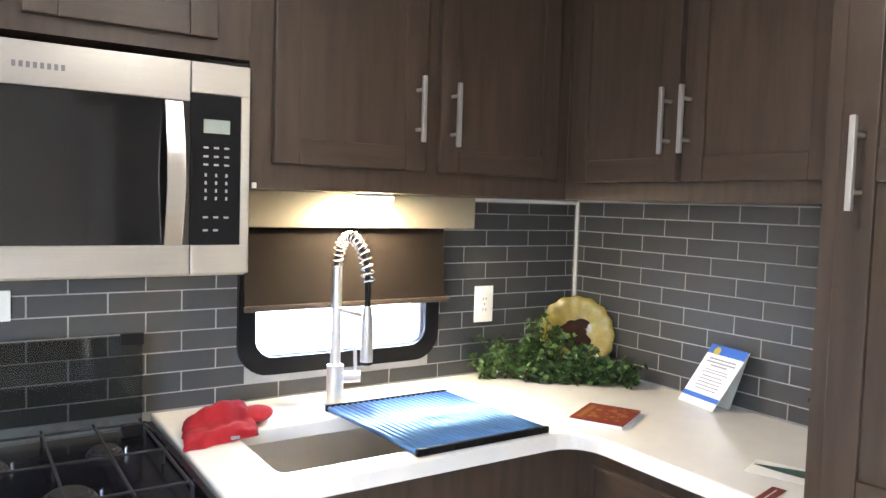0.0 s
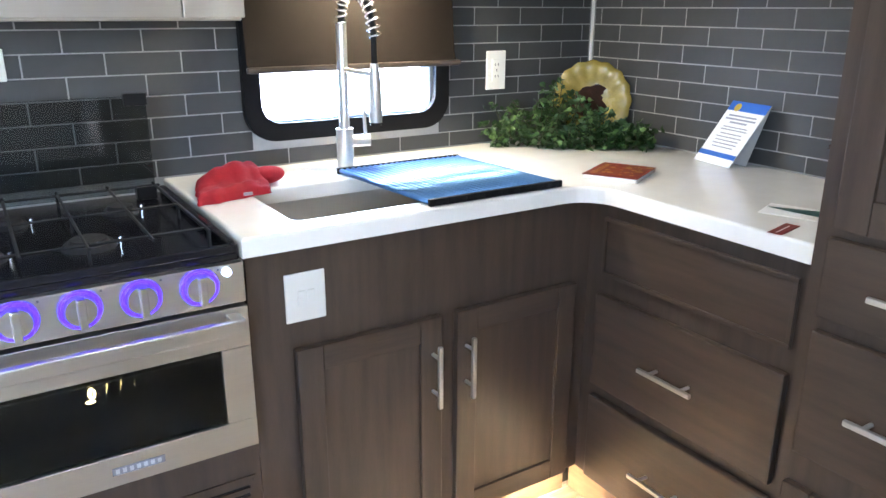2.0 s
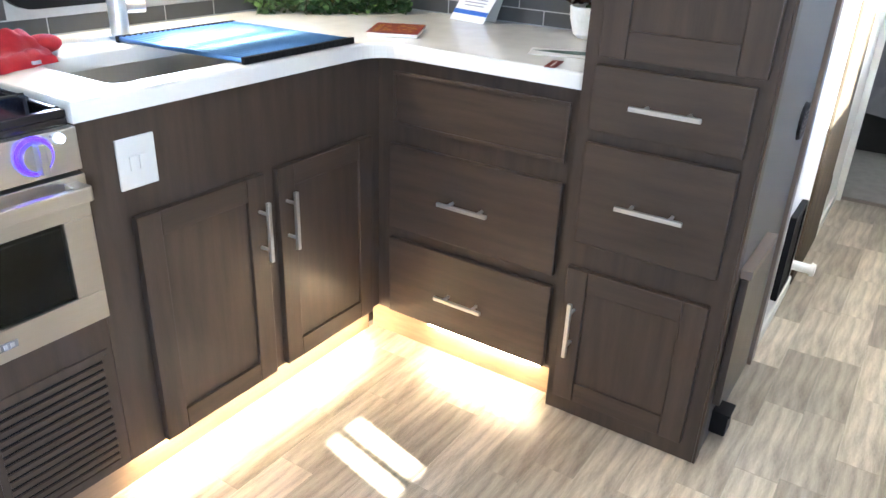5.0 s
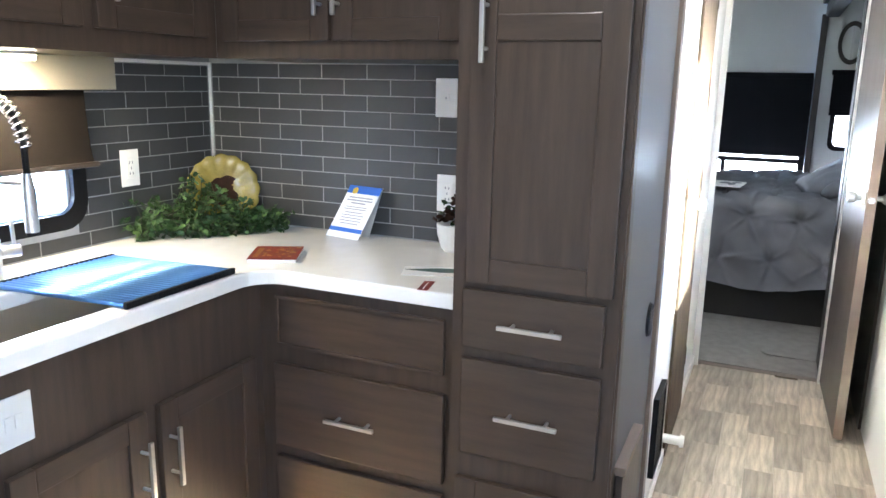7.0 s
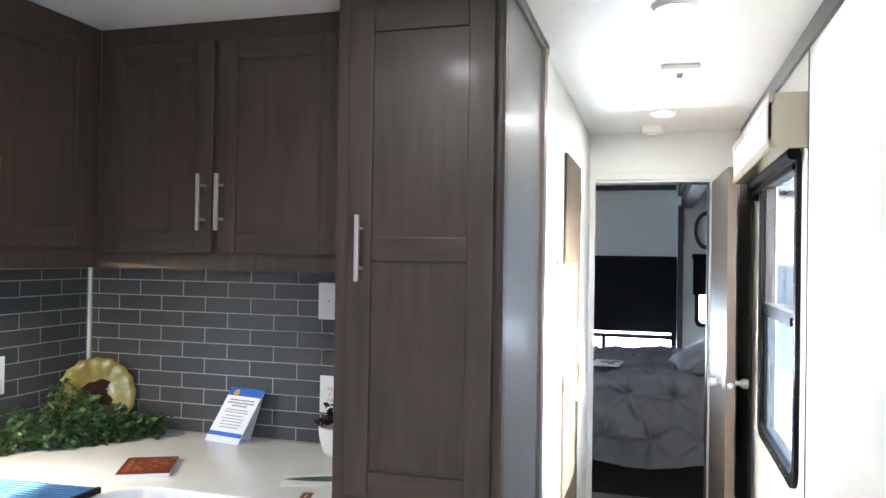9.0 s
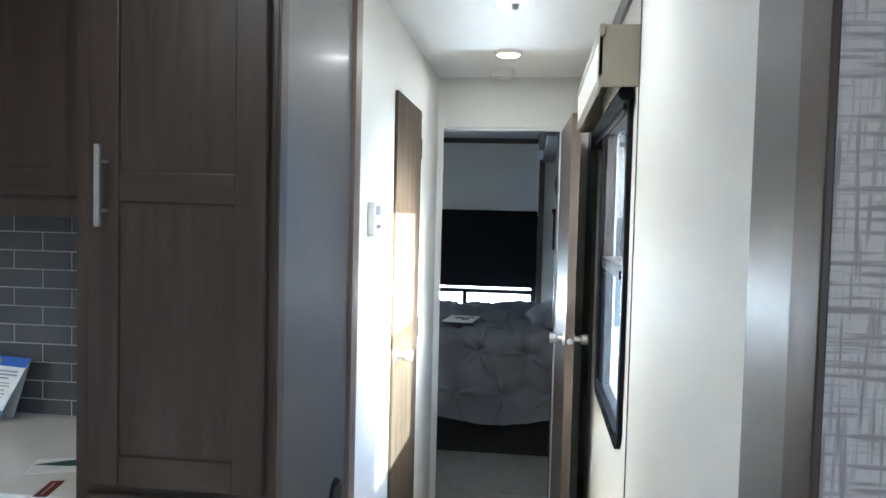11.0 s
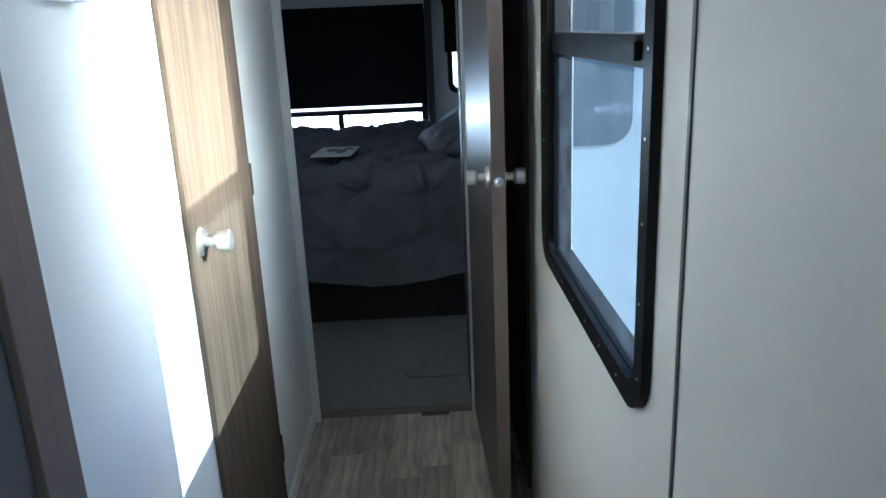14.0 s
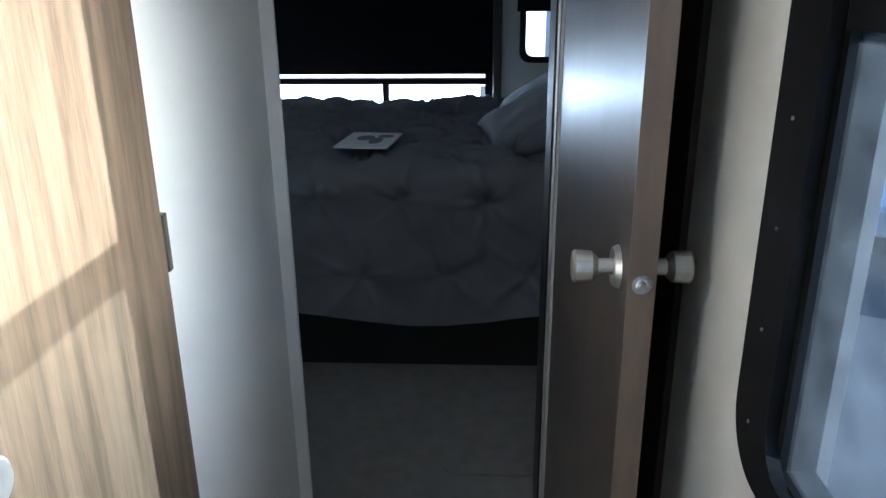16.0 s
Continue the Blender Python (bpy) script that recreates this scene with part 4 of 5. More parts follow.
A0, A1 = Vector((1.385, 1.525, CT)), Vector((1.775, 1.215, CT))
stems = bmesh.new()
leaves, pale = bmesh.new(), bmesh.new()
for s in range(66):
    t = 0.03 + 0.90 * rng.random()
    base = A0.lerp(A1, t)
    base += Vector((rng.uniform(-0.03, 0.03), rng.uniform(-0.03, 0.03), 0.008))
    hgt = 0.040 + 0.185 * max(0, 1 - abs(t - 0.34) * 2.1) * rng.random() + 0.02 * rng.random()
    tip = base + Vector((rng.uniform(-0.06, 0.05), rng.uniform(-0.05, 0.05), hgt))
    mid = base.lerp(tip, 0.5) + Vector((rng.uniform(-0.02, 0.02), rng.uniform(-0.02, 0.02), 0.015))
    tube(stems, [base, mid, tip], 0.0012, 4)
    for k in range(17):
        q = rng.random()
        p = base.lerp(mid, q * 2) if q < 0.5 else mid.lerp(tip, q * 2 - 1)
        p = p + Vector((rng.gauss(0, 0.012), rng.gauss(0, 0.012), rng.gauss(0.002, 0.010)))
        p.z = max(CT + 0.006, p.z)
        p.x, p.y = min(p.x, XW - 0.03), min(p.y, YW - 0.03)
        leaf(pale if rng.random() < 0.16 else leaves, p, rng.uniform(0.018, 0.034), rng)
part("stem", stems, "stem", plant)
part("leaves", leaves, "leaf_green", plant, "small dark green ivy leaves")
part("pale_leaves", pale, "leaf_pale", plant, "paler green ivy leaves")

dish = thing("decorative_plate", (1.735, 1.47, CT), "gold scalloped decorative plate leaning in the corner", "plate")
pm = Matrix.Translation((1.735, 1.468, 1.048)) @ Matrix.Rotation(radians(-40), 4, "Z") @ Matrix.Rotation(radians(78), 4, "X")
bm = bmesh.new()
prev = None
for r, h in ((0.0, 0.0), (0.05, 0.0), (0.066, 0.003), (0.088, 0.012), (0.106, 0.016), (0.124, 0.019), (0.126, 0.017)):
    ringv = []
    for k in range(64):
        a = 2 * math.pi * k / 64
        rr = r * (1 + (0.022 * math.cos(16 * a) if r > 0.09 else 0))
        ringv.append(bm.verts.new(pm @ Vector((rr * math.cos(a), rr * math.sin(a), h + (0.0025 * math.cos(16 * a) if r > 0.07 else 0)))))
    if prev:
        for k in range(64):
            bm.faces.new((prev[k], prev[(k + 1) % 64], ringv[(k + 1) % 64], ringv[k]))
    prev = ringv
bmesh.ops.remove_doubles(bm, verts=bm.verts, dist=0.0004)
bmesh.ops.solidify(bm, geom=bm.faces[:], thickness=0.003)
part("dish", bm, "gold_glaze", dish, smooth=True)
bm = bmesh.new()
for dx2, dy2, rx2, ry2 in ((-0.012, -0.004, 0.044, 0.050), (0.018, 0.035, 0.026, 0.018), (-0.045, -0.02, 0.030, 0.028), (0.028, -0.03, 0.022, 0.034)):
    plate(bm, [(dx2 + rx2 * math.cos(a) * (1 + 0.18 * math.sin(5 * a)), dy2 + ry2 * math.sin(a)) for a in [2 * math.pi * k / 22 for k in range(22)]], lambda u, v, n: pm @ Vector((u, v, n)), 0.0062, 0.0068 + 0.0003 * len(bm.faces) / 24)
part("motif", bm, "plate_dark", dish, "dark brown plain motif")

book = thing("cookbook", (1.415, 1.005, CT), "small paperback with a red printed cover on the counter", "book")
bmx = Matrix.Translation((1.415, 1.005, CT)) @ Matrix.Rotation(radians(27), 4, "Z")
bm = bmesh.new()
box(bm, -0.085, 0.085, -0.070, 0.070, 0.001, 0.011, 0.001)
bm.transform(bmx)
part("pages", bm, "paper", book)
bm = bmesh.new()
box(bm, -0.087, 0.087, -0.072, 0.072, 0.0112, 0.0125)
bm.transform(bmx)
cv = part("cover", bm, "red_print", book, "red and orange printed cover")
bm = bmesh.new()
brng = random.Random(8)
for k in range(34):
    u, v, w = brng.uniform(-0.072, 0.072), brng.uniform(-0.060, 0.035), brng.uniform(0.004, 0.012)
    plate(bm, [(u + w * math.cos(a) * brng.uniform(0.7, 1.1), v + w * math.sin(a) * brng.uniform(0.5, 0.9)) for a in [math.pi * j / 4 for j in range(8)]], lambda p, q, n: Vector((p, q, n)), 0.0126, 0.0128 + 0.00001 * k)
for k in range(9):
    box(bm, -0.066 + k * 0.0148, -0.056 + k * 0.0148, 0.044, 0.060, 0.0126, 0.0129)
bm.transform(bmx)
part("cover_art", bm, "orange_print", cv)

card = thing("tent_card", (1.79, 0.95, CT), "white tent card with a blue header and printed lines", "sign")
cmx = Matrix.Translation((1.763, 0.975, CT)) @ Matrix.Rotation(radians(-11), 4, "Z")


def cf(u, v, n):
    """Front sheet of the card: u to the right as seen, v up along the sheet, n out of it."""
    lean = radians(25)
    return cmx @ Vector((-0.018 + v * math.sin(lean) - n * math.cos(lean), -u - 0.24 * v, 0.001 + v * math.cos(lean) + n * math.sin(lean)))


def sheet(name, u0, u1, v0, v1, n0, n1, mat, parent, label=""):
    bm = bmesh.new()
    plate(bm, ((u0, v0), (u1, v0), (u1, v1), (u0, v1)), cf, n0, n1)
    return part(name, bm, mat, parent, label)


fs = sheet("front_sheet", -0.072, 0.072, 0.0, 0.188, -0.001, 0.0, "paper", card)
sheet("header", -0.072, 0.072, 0.160, 0.188, 0.0002, 0.0008, "blue_print", fs, "blue printed header")
sheet("footer", -0.072, 0.072, 0.022, 0.036, 0.0002, 0.0008, "blue_print", fs, "blue printed footer")
for k, (w, v) in enumerate(((0.052, 0.146), (0.056, 0.136), (0.032, 0.126), (0.045, 0.112), (0.050, 0.104), (0.040, 0.092), (0.048, 0.082), (0.044, 0.072), (0.046, 0.062), (0.040, 0.052))):
    hh = 0.0035 if k < 3 else 0.002
    hh *= 0.7
    sheet("text_line", -w, w, v - hh, v + hh, 0.0002, 0.0007, "grey_print", fs)
bm = bmesh.new()
plate(bm, [(-0.038 + 0.012 * math.cos(a), 0.170 + 0.012 * math.sin(a)) for a in [2 * math.pi * k / 16 for k in range(16)]], cf, 0.0009, 0.0014)
part("emblem", bm, "yellow_print", fs, "round yellow emblem")
bm = bmesh.new()
a, b2 = [cf(u, 0.188, -0.001) for u in (-0.072, 0.072)], [cmx @ Vector((0.042, -u, 0.001)) for u in (-0.072, 0.072)]
vs = [bm.verts.new(p) for p in (a[0], a[1], b2[1], b2[0])]
bm.faces.new(vs)
bmesh.ops.solidify(bm, geom=bm.faces[:], thickness=0.001)
part("back_sheet", bm, "paper", card)

lf = thing("leaflet", (1.48, 0.52, CT), "white leaflet with a dark green leaf-shaped print", "leaflet")
lm = Matrix.Translation((1.475, 0.490, CT)) @ Matrix.Rotation(radians(20), 4, "Z")
bm = B((-0.05, 0.05, -0.115, 0.105, 0.0004, 0.0016))
bm.transform(lm)
sheet_ = part("sheet", bm, "paper", lf)
bm = bmesh.new()
plate(bm, [(0.01 + 0.032 * math.sin(a) * abs(math.sin(a / 2)), 0.0 + 0.10 * math.cos(a)) for a in [2 * math.pi * k / 24 for k in range(24)]], lambda u, v, n: lm @ Vector((u, v, n)), 0.0018, 0.0023)
part("print", bm, "green_print", sheet_)
rc = thing("red_card", (1.32, 0.465, CT), "small red printed card on the counter", "card")
lm2 = Matrix.Translation((1.323, 0.462, CT)) @ Matrix.Rotation(radians(12), 4, "Z")
bm = B((-0.045, 0.045, -0.014, 0.014, 0.0004, 0.0014))
bm.transform(lm2)
rs = part("stock", bm, "red_print", rc)
bm = B((-0.036, 0.030, -0.001, 0.0015, 0.0016, 0.0019))
bm.transform(lm2)
part("text_bar", bm, "paper", rs)
pot = thing("flower_pot", (1.735, 0.560, CT), "small white pot with dark red and green leaves", "plant pot")
bm = bmesh.new()
prof = [(0.028, 0.0), (0.040, 0.012), (0.052, 0.055), (0.055, 0.088), (0.050, 0.090), (0.046, 0.070)]
rings = [[bm.verts.new((1.735 + r * math.cos(2 * math.pi * k / 28), 0.560 + r * math.sin(2 * math.pi * k / 28), CT + 0.001 + h)) for k in range(28)] for r, h in prof]
for a, b2 in zip(rings, rings[1:]):
    for k in range(28):
        bm.faces.new((a[k], a[(k + 1) % 28], b2[(k + 1) % 28], b2[k]))
bm.faces.new(rings[0])
bm.faces.new(rings[-1])
part("pot", bm, "white_plastic", pot, smooth=False)
fl, fl2 = bmesh.new(), bmesh.new()
for k in range(46):
    p = Vector((1.735 + rng.gauss(0, 0.022), 0.560 + rng.gauss(0, 0.020), CT + 0.085 + abs(rng.gauss(0.02, 0.04))))
    p.x = min(p.x, XW - 0.03)
    leaf(fl if k % 3 else fl2, p, rng.uniform(0.018, 0.032), rng)
part("foliage", fl, "plate_dark", pot, "dark red-brown leaves")
part("green_foliage", fl2, "leaf_green", pot, "green leaves")

# ---- pantry side fittings ----
vd = thing("round_vent", (1.705, -0.06, 0.795), "round black slotted vent on the pantry side", "vent")
bm = cyl(bmesh.new(), (1.705, -0.0602, 0.795), (1.705, -0.068, 0.795), 0.050, 0.046, seg=28)
rv = part("disc", bm, "black_plastic", vd)
for k in range(5):
    z = 0.771 + k * 0.012
    part("slat", B((1.675, 1.735, -0.0695, -0.068, z, z + 0.005)), "dark_trim", rv)
fs_ = thing("folding_shelf", (1.54, -0.075, 0.17), "dark wooden flip-up shelf folded down on the pantry side", "shelf")
part("board", B((1.302, 1.575, -0.083, -0.065, 0.160, 0.510), bev=0.003), "dark_trim", fs_)
part("hinge_rail", B((1.302, 1.575, -0.088, -0.0605, 0.512, 0.534), bev=0.002), "brown_edge", fs_)
db = thing("outlet_box", (1.40, -0.08, 0.03), "small black box low on the pantry side", "box")
part("box", B((1.368, 1.425, -0.102, -0.0602, 0.030, 0.092), bev=0.004), "black_plastic", db)
part("lid", B((1.364, 1.429, -0.106, -0.0602, 0.0925, 0.099), bev=0.002), "black_plastic", db)
gr = thing("return_grille", (2.10, -0.06, 0.06), "black wall grille low in the hall", "grille")
gf = part("frame", B((2.03, 2.23, -0.075, YL - 0.0005, 0.130, 0.150), (2.03, 2.23, -0.075, YL - 0.0005, 0.400, 0.420), (2.03, 2.05, -0.075, YL - 0.0005, 0.150, 0.40), (2.21, 2.23, -0.075, YL - 0.0005, 0.150, 0.40)), "black_plastic", gr)
for k in range(12):
    z = 0.153 + k * 0.0205
    part("slat", B((2.05, 2.21, -0.071, YL - 0.001, z, z + 0.014)), "black_plastic", gf)
ds = thing("door_stop", (2.43, -0.09, 0.10), "white plastic door stop low on the hall wall", "door stop")
part("stem", cyl(bmesh.new(), (2.43, YL, 0.10), (2.43, -0.12, 0.10), 0.018, seg=16), "white_plastic", ds)
part("cap", cyl(bmesh.new(), (2.43, -0.12, 0.10), (2.43, -0.135, 0.10), 0.026, 0.022, seg=18), "white_plastic", ds)
th = thing("thermostat", (2.03, YL, 1.465), "white wall thermostat with a small display", "thermostat")
tb = part("case", B((2.042, 2.136, YL - 0.026, YL - 0.001, 1.457, 1.560), bev=0.006), "white_plastic", th)
part("display", B((2.054, 2.124, YL - 0.0268, YL - 0.0258, 1.520, 1.548)), "grey_ink", tb, "dark small display")
for k in range(3):
    part("button", B((2.060 + 0.024 * k, 2.074 + 0.024 * k, YL - 0.0285, YL - 0.0258, 1.478, 1.492), bev=0.001), "grey_ink", tb)

# ---- bathroom door ----
bd = thing("bathroom_door", (2.73, YL, 0.01), "closed brown wood-grain bathroom door with a round knob", "door", "interior doors", "structure")
fb = face_y(YL - 0.002)
bm = bmesh.new()
plate(bm, [(u + 2.718, v + 0.983) for u, v in round_rect(0.544, 1.946, 0.012, 3)], fb, 0.0, 0.010)
lf_ = part("leaf", bm, "door_oak", bd)


def knob_set(x, y, z, s, parent, lock=True):
    """A satin round knob on its rosette; s is the side that it stands out to."""
    rose = part("rosette", cyl(bmesh.new(), (x, y, z), (x, y + s * 0.008, z), 0.030, 0.026, seg=28), "satin_nickel", parent, "satin nickel rosette")
    part("neck", cyl(bmesh.new(), (x, y + s * 0.008, z), (x, y + s * 0.030, z), 0.011, seg=18), "brushed_nickel", rose)
    bm = bmesh.new()
    cyl(bm, (x, y + s * 0.028, z), (x, y + s * 0.036, z), 0.014, 0.021, seg=24)
    cyl(bm, (x, y + s * 0.036, z), (x, y + s * 0.058, z), 0.021, 0.0225, seg=24)
    cyl(bm, (x, y + s * 0.058, z), (x, y + s * 0.061, z), 0.0225, 0.019, seg=24)
    part("knob", bm, "satin_nickel", rose, "round satin knob")


knob_set(2.506, YL - 0.012, 1.016, -1, lf_)
for z in (0.25, 1.047, 1.80):
    part("hinge", B((2.991, 3.006, YL - 0.014, YL, z - 0.042, z + 0.042), bev=0.002), "dark_trim", bd)

# ---- bedroom door, open ----
bdr = thing("bedroom_door", (3.63, -0.69, 0.015), "dark wood bedroom door standing open against the wall", "door", "interior doors", "structure")
ang = math.atan2(-0.022, -0.702)
dm = Matrix.Translation((3.620, -0.666, 0.0)) @ Matrix.Rotation(ang - math.pi, 4, "Z")
bm = B((-0.701, -0.002, -0.035, 0.0, 0.015, 1.945), bev=0.0015)
bm.transform(dm)
leafb = part("leaf", bm, "door_dark", bdr)
bm = B((-0.704, -0.7012, -0.0352, 0.0002, 0.015, 1.945))
bm.transform(dm)
part("edge_band", bm, "brown_edge", leafb, "lighter brown door edge")
px, py = (dm @ Vector((-0.644, 0.0, 0)))[:2]
knob_set(px, py, 1.026, 1, leafb)
px, py = (dm @ Vector((-0.644, -0.035, 0)))[:2]
knob_set(px, py, 1.026, -1, leafb)
bm = cyl(cyl(bmesh.new(), (-0.704, -0.0175, 1.024), (-0.706, -0.0175, 1.024), 0.013, seg=18), (-0.706, -0.0175, 1.024), (-0.715, -0.0175, 1.024), 0.008, 0.005, seg=14)
bm.transform(dm)
part("latch", bm, "chrome", leafb, "round steel latch")

# ---- hall window ----
hw = thing("window_hall", (2.465, YR, 0.80), "tall hall window with a black rounded frame", "window", kind="structure")
fh = face_up(YR)
bm = bmesh.new()
ring_plate(bm, [(u + 2.3825, v + 1.3825) for u, v in round_rect(0.835, 1.035, 0.075, 8)], [(u + 2.357, v + 1.3725) for u, v in round_rect(0.710, 0.935, 0.045, 8)], fh, 0.0, 0.014)
part("window_frame", bm, "black_plastic", hw)
for bar in ((2.002, 2.0199, -0.848, YR, 0.887, 1.87), (2.0202, 2.060, -0.862, -0.8485, 0.887, 1.87), (2.700, 2.743, -0.848, YR, 0.887, 1.87), (2.020, 2.700, -0.848, YR, 0.887, 0.906), (2.020, 2.700, -0.848, YR, 1.836, 1.87)):
    part("frame_bar", B(bar), "black_plastic", hw)
part("rail", B((2.0202, 2.6998, -0.846, YR + 0.006, 1.343, 1.386), bev=0.003), "black_plastic", hw)
part("latch", B((2.04, 2.09, YR + 0.0062, YR + 0.016, 1.352, 1.378), bev=0.003), "black_plastic", hw)
part("pane", B((2.0202, 2.6998, -0.822, -0.818, 0.9065, 1.3428)), "hazy_pane", hw, "hazy window glass")
part("pane", B((2.0202, 2.6998, -0.844, -0.840, 1.3862, 1.8358)), "glass_pane", hw).visible_shadow = False
bm = bmesh.new()
for k in range(9):
    cyl(bm, (1.983, YR + 0.014, 0.93 + 0.11 * k), (1.983, YR + 0.0155, 0.93 + 0.11 * k), 0.0022, seg=8)
    cyl(bm, (2.756, YR + 0.014, 0.93 + 0.11 * k), (2.756, YR + 0.0155, 0.93 + 0.11 * k), 0.0022, seg=8)
for k in range(6):
    cyl(bm, (2.09 + 0.11 * k, YR + 0.014, 0.885), (2.09 + 0.11 * k, YR + 0.0155, 0.885), 0.0022, seg=8)
part("screws", bm, "brushed_nickel", hw)
vb = thing("window_valance", (2.44, -0.77, 1.875), "boxed valance with a pale fabric insert over the hall window", "valance")
part("box", B((1.875, 2.985, -0.716, -0.706, 1.875, 1.900), (1.875, 2.985, -0.716, -0.706, 2.005, 2.035), (1.885, 1.900, YR, -0.706, 1.875, 2.035), (2.970, 2.985, YR, -0.706, 1.875, 2.035), (1.900, 2.970, YR, -0.716, 2.020, 2.035), (1.885, 1.935, -0.7161, -0.706, 1.90, 2.005), (2.935, 2.985, -0.7161, -0.706, 1.90, 2.005), bev=0.001), "valance_board", vb)
part("insert", B((1.935, 2.935, -0.715, -0.7085, 1.900, 2.005)), "paper", vb, "pale patterned fabric insert")
rs_ = thing("roller_shade", (2.44, -0.78, 1.83), "rolled-up black roller shade under the valance", "window shade")
part("roll", cyl(bmesh.new(), (1.95, -0.785, 1.868), (2.93, -0.785, 1.868), 0.020, seg=18), "black_cloth", rs_)
part("hem_bar", B((1.95, 2.93, -0.790, -0.780, 1.820, 1.838), bev=0.003), "black_cloth", rs_)
part("bracket", B((2.93, 2.945, YR, -0.765, 1.80, 1.874), bev=0.002), "black_plastic", rs_)


def ceiling_light(x, y, watts):
    t = thing("ceiling_light", (x, y, CEIL), "round flush white ceiling light, switched on", "ceiling light", "ceiling lights")
    part("rim", cyl(bmesh.new(), (x, y, CEIL), (x, y, CEIL - 0.014), 0.062, 0.052, seg=32), "white_plastic", t)
    part("diffuser", cyl(bmesh.new(), (x, y, CEIL - 0.0142), (x, y, CEIL - 0.018), 0.046, 0.040, seg=32), "led_white", t, "glowing diffuser")
    lamp("ceiling_lamp", "AREA", watts, NEUTRAL, look((x, y, CEIL - 0.020), (x, y + 0.001, 0)), (0.09, 0.09), "DISK")


# the first is added in the unseen kitchen ceiling, to light the wall cabinets
for x, y, watts in ((0.45, 0.25, 0.40), (1.58, -0.44, 0.36), (3.02, -0.42, 0.30)):
    ceiling_light(x, y, watts)
det = thing("gas_detector", (2.15, -0.50, CEIL), "square white ceiling sensor plate", "detector")
part("plate", B((2.19, 2.31, -0.535, -0.405, CEIL - 0.020, CEIL), bev=0.006), "white_plastic", det)
part("sensor", cyl(bmesh.new(), (2.25, -0.47, CEIL - 0.020), (2.25, -0.47, CEIL - 0.036), 0.012, 0.008, seg=14), "silver_ink", det)
sa = thing("smoke_alarm", (3.42, -0.377, CEIL), "round white smoke alarm near the doorway", "smoke alarm")
part("case", cyl(bmesh.new(), (3.42, -0.377, CEIL), (3.42, -0.377, CEIL - 0.034), 0.060, 0.052, seg=32), "white_plastic", sa)
part("cap", cyl(bmesh.new(), (3.42, -0.377, CEIL - 0.034), (3.42, -0.377, CEIL - 0.042), 0.030, seg=24), "white_plastic", sa)

# ---- bedroom ----
bed = thing("bed", (5.4, -0.2, 0), "made bed with a dark grey pintuck comforter", "bed")
part("base", B((4.60, 6.15, -1.25, 0.80, 0.0045, 0.42)), "bed_base", bed, "dark bed base")
part("mattress", B((4.62, 6.17, -1.26, 0.82, 0.4205, 0.69), bev=0.04), "bed_cloth", bed)
bm = bmesh.new()
prof = []
for k in range(46):
    prof.append((4.475 + 0.085 * (k / 45) ** 0.7, 0.250 + (0.70 - 0.250) * k / 45))
for k in range(1, 9):
    a = radians(90 * k / 8)
    prof.append((4.560 + 0.07 * (1 - math.cos(a)), 0.70 + 0.07 * math.sin(a)))
for k in range(1, 90):
    prof.append((4.630 + 1.577 * k / 89, 0.77))
NYB = 230
acc = [0.0]
for a, b2 in zip(prof, prof[1:]):
    acc.append(acc[-1] + math.hypot(b2[0] - a[0], b2[1] - a[1]))
pins = []
for r in range(9):
    for c in range(9):
        pins.append((0.16 + 0.27 * r + 0.01 * math.sin(3 * r + c), -1.28 + 0.30 * c + (0.15 if r % 2 else 0)))


def tuck(s, y):
    """Pinched tucks with creases running out of each, over soft folds."""
    h = 0.030 * noise.noise(Vector((s * 3.2, y * 3.2, 1))) + 0.030 * abs(noise.noise(Vector((s * 4.5 + y * 2, y * 5.5 - s * 2, 9)))) + 0.013 * noise.noise(Vector((s * 9, y * 9, 5)))
    for ps, py2 in pins:
        dx2, dy2 = s - ps, y - py2
        r = math.hypot(dx2, dy2)
        if r < 0.30:
            h += -0.028 * math.exp(-(r / 0.032) ** 2) + 0.010 * math.exp(-((r - 0.10) / 0.07) ** 2)
            a = math.atan2(dy2, dx2) + 0.35 * math.sin(ps * 17 + py2 * 29)
            h += 0.034 * math.exp(-r / 0.13) * (1 - abs(math.sin(2.5 * a))) ** 3 * min(1, r / 0.03)
    return h


cols = []
for i, (x, z) in enumerate(prof):
    a, b2 = prof[max(i - 1, 0)], prof[min(i + 1, len(prof) - 1)]
    tx, tz = b2[0] - a[0], b2[1] - a[1]
    ln = math.hypot(tx, tz)
    nx, nz = -tz / ln, tx / ln
    row = []
    for j in range(NYB):
        y = -1.27 + 2.11 * j / (NYB - 1)
        h = tuck(acc[i], y) + (0.030 * math.sin(y * 7.0 + 0.8) * max(0, 1 - acc[i] / 0.35))
        zz = z + nz * h + (0.022 * math.sin(y * 5.3) * max(0, 1 - acc[i] / 0.12))
        row.append(bm.verts.new((x + nx * h, y, zz)))
    cols.append(row)
for a, b2 in zip(cols, cols[1:]):
    for j in range(NYB - 1):
        bm.faces.new((a[j], a[j + 1], b2[j + 1], b2[j]))
part("comforter", bm, "bed_cloth", bed, "dark grey pintuck comforter", smooth=True)


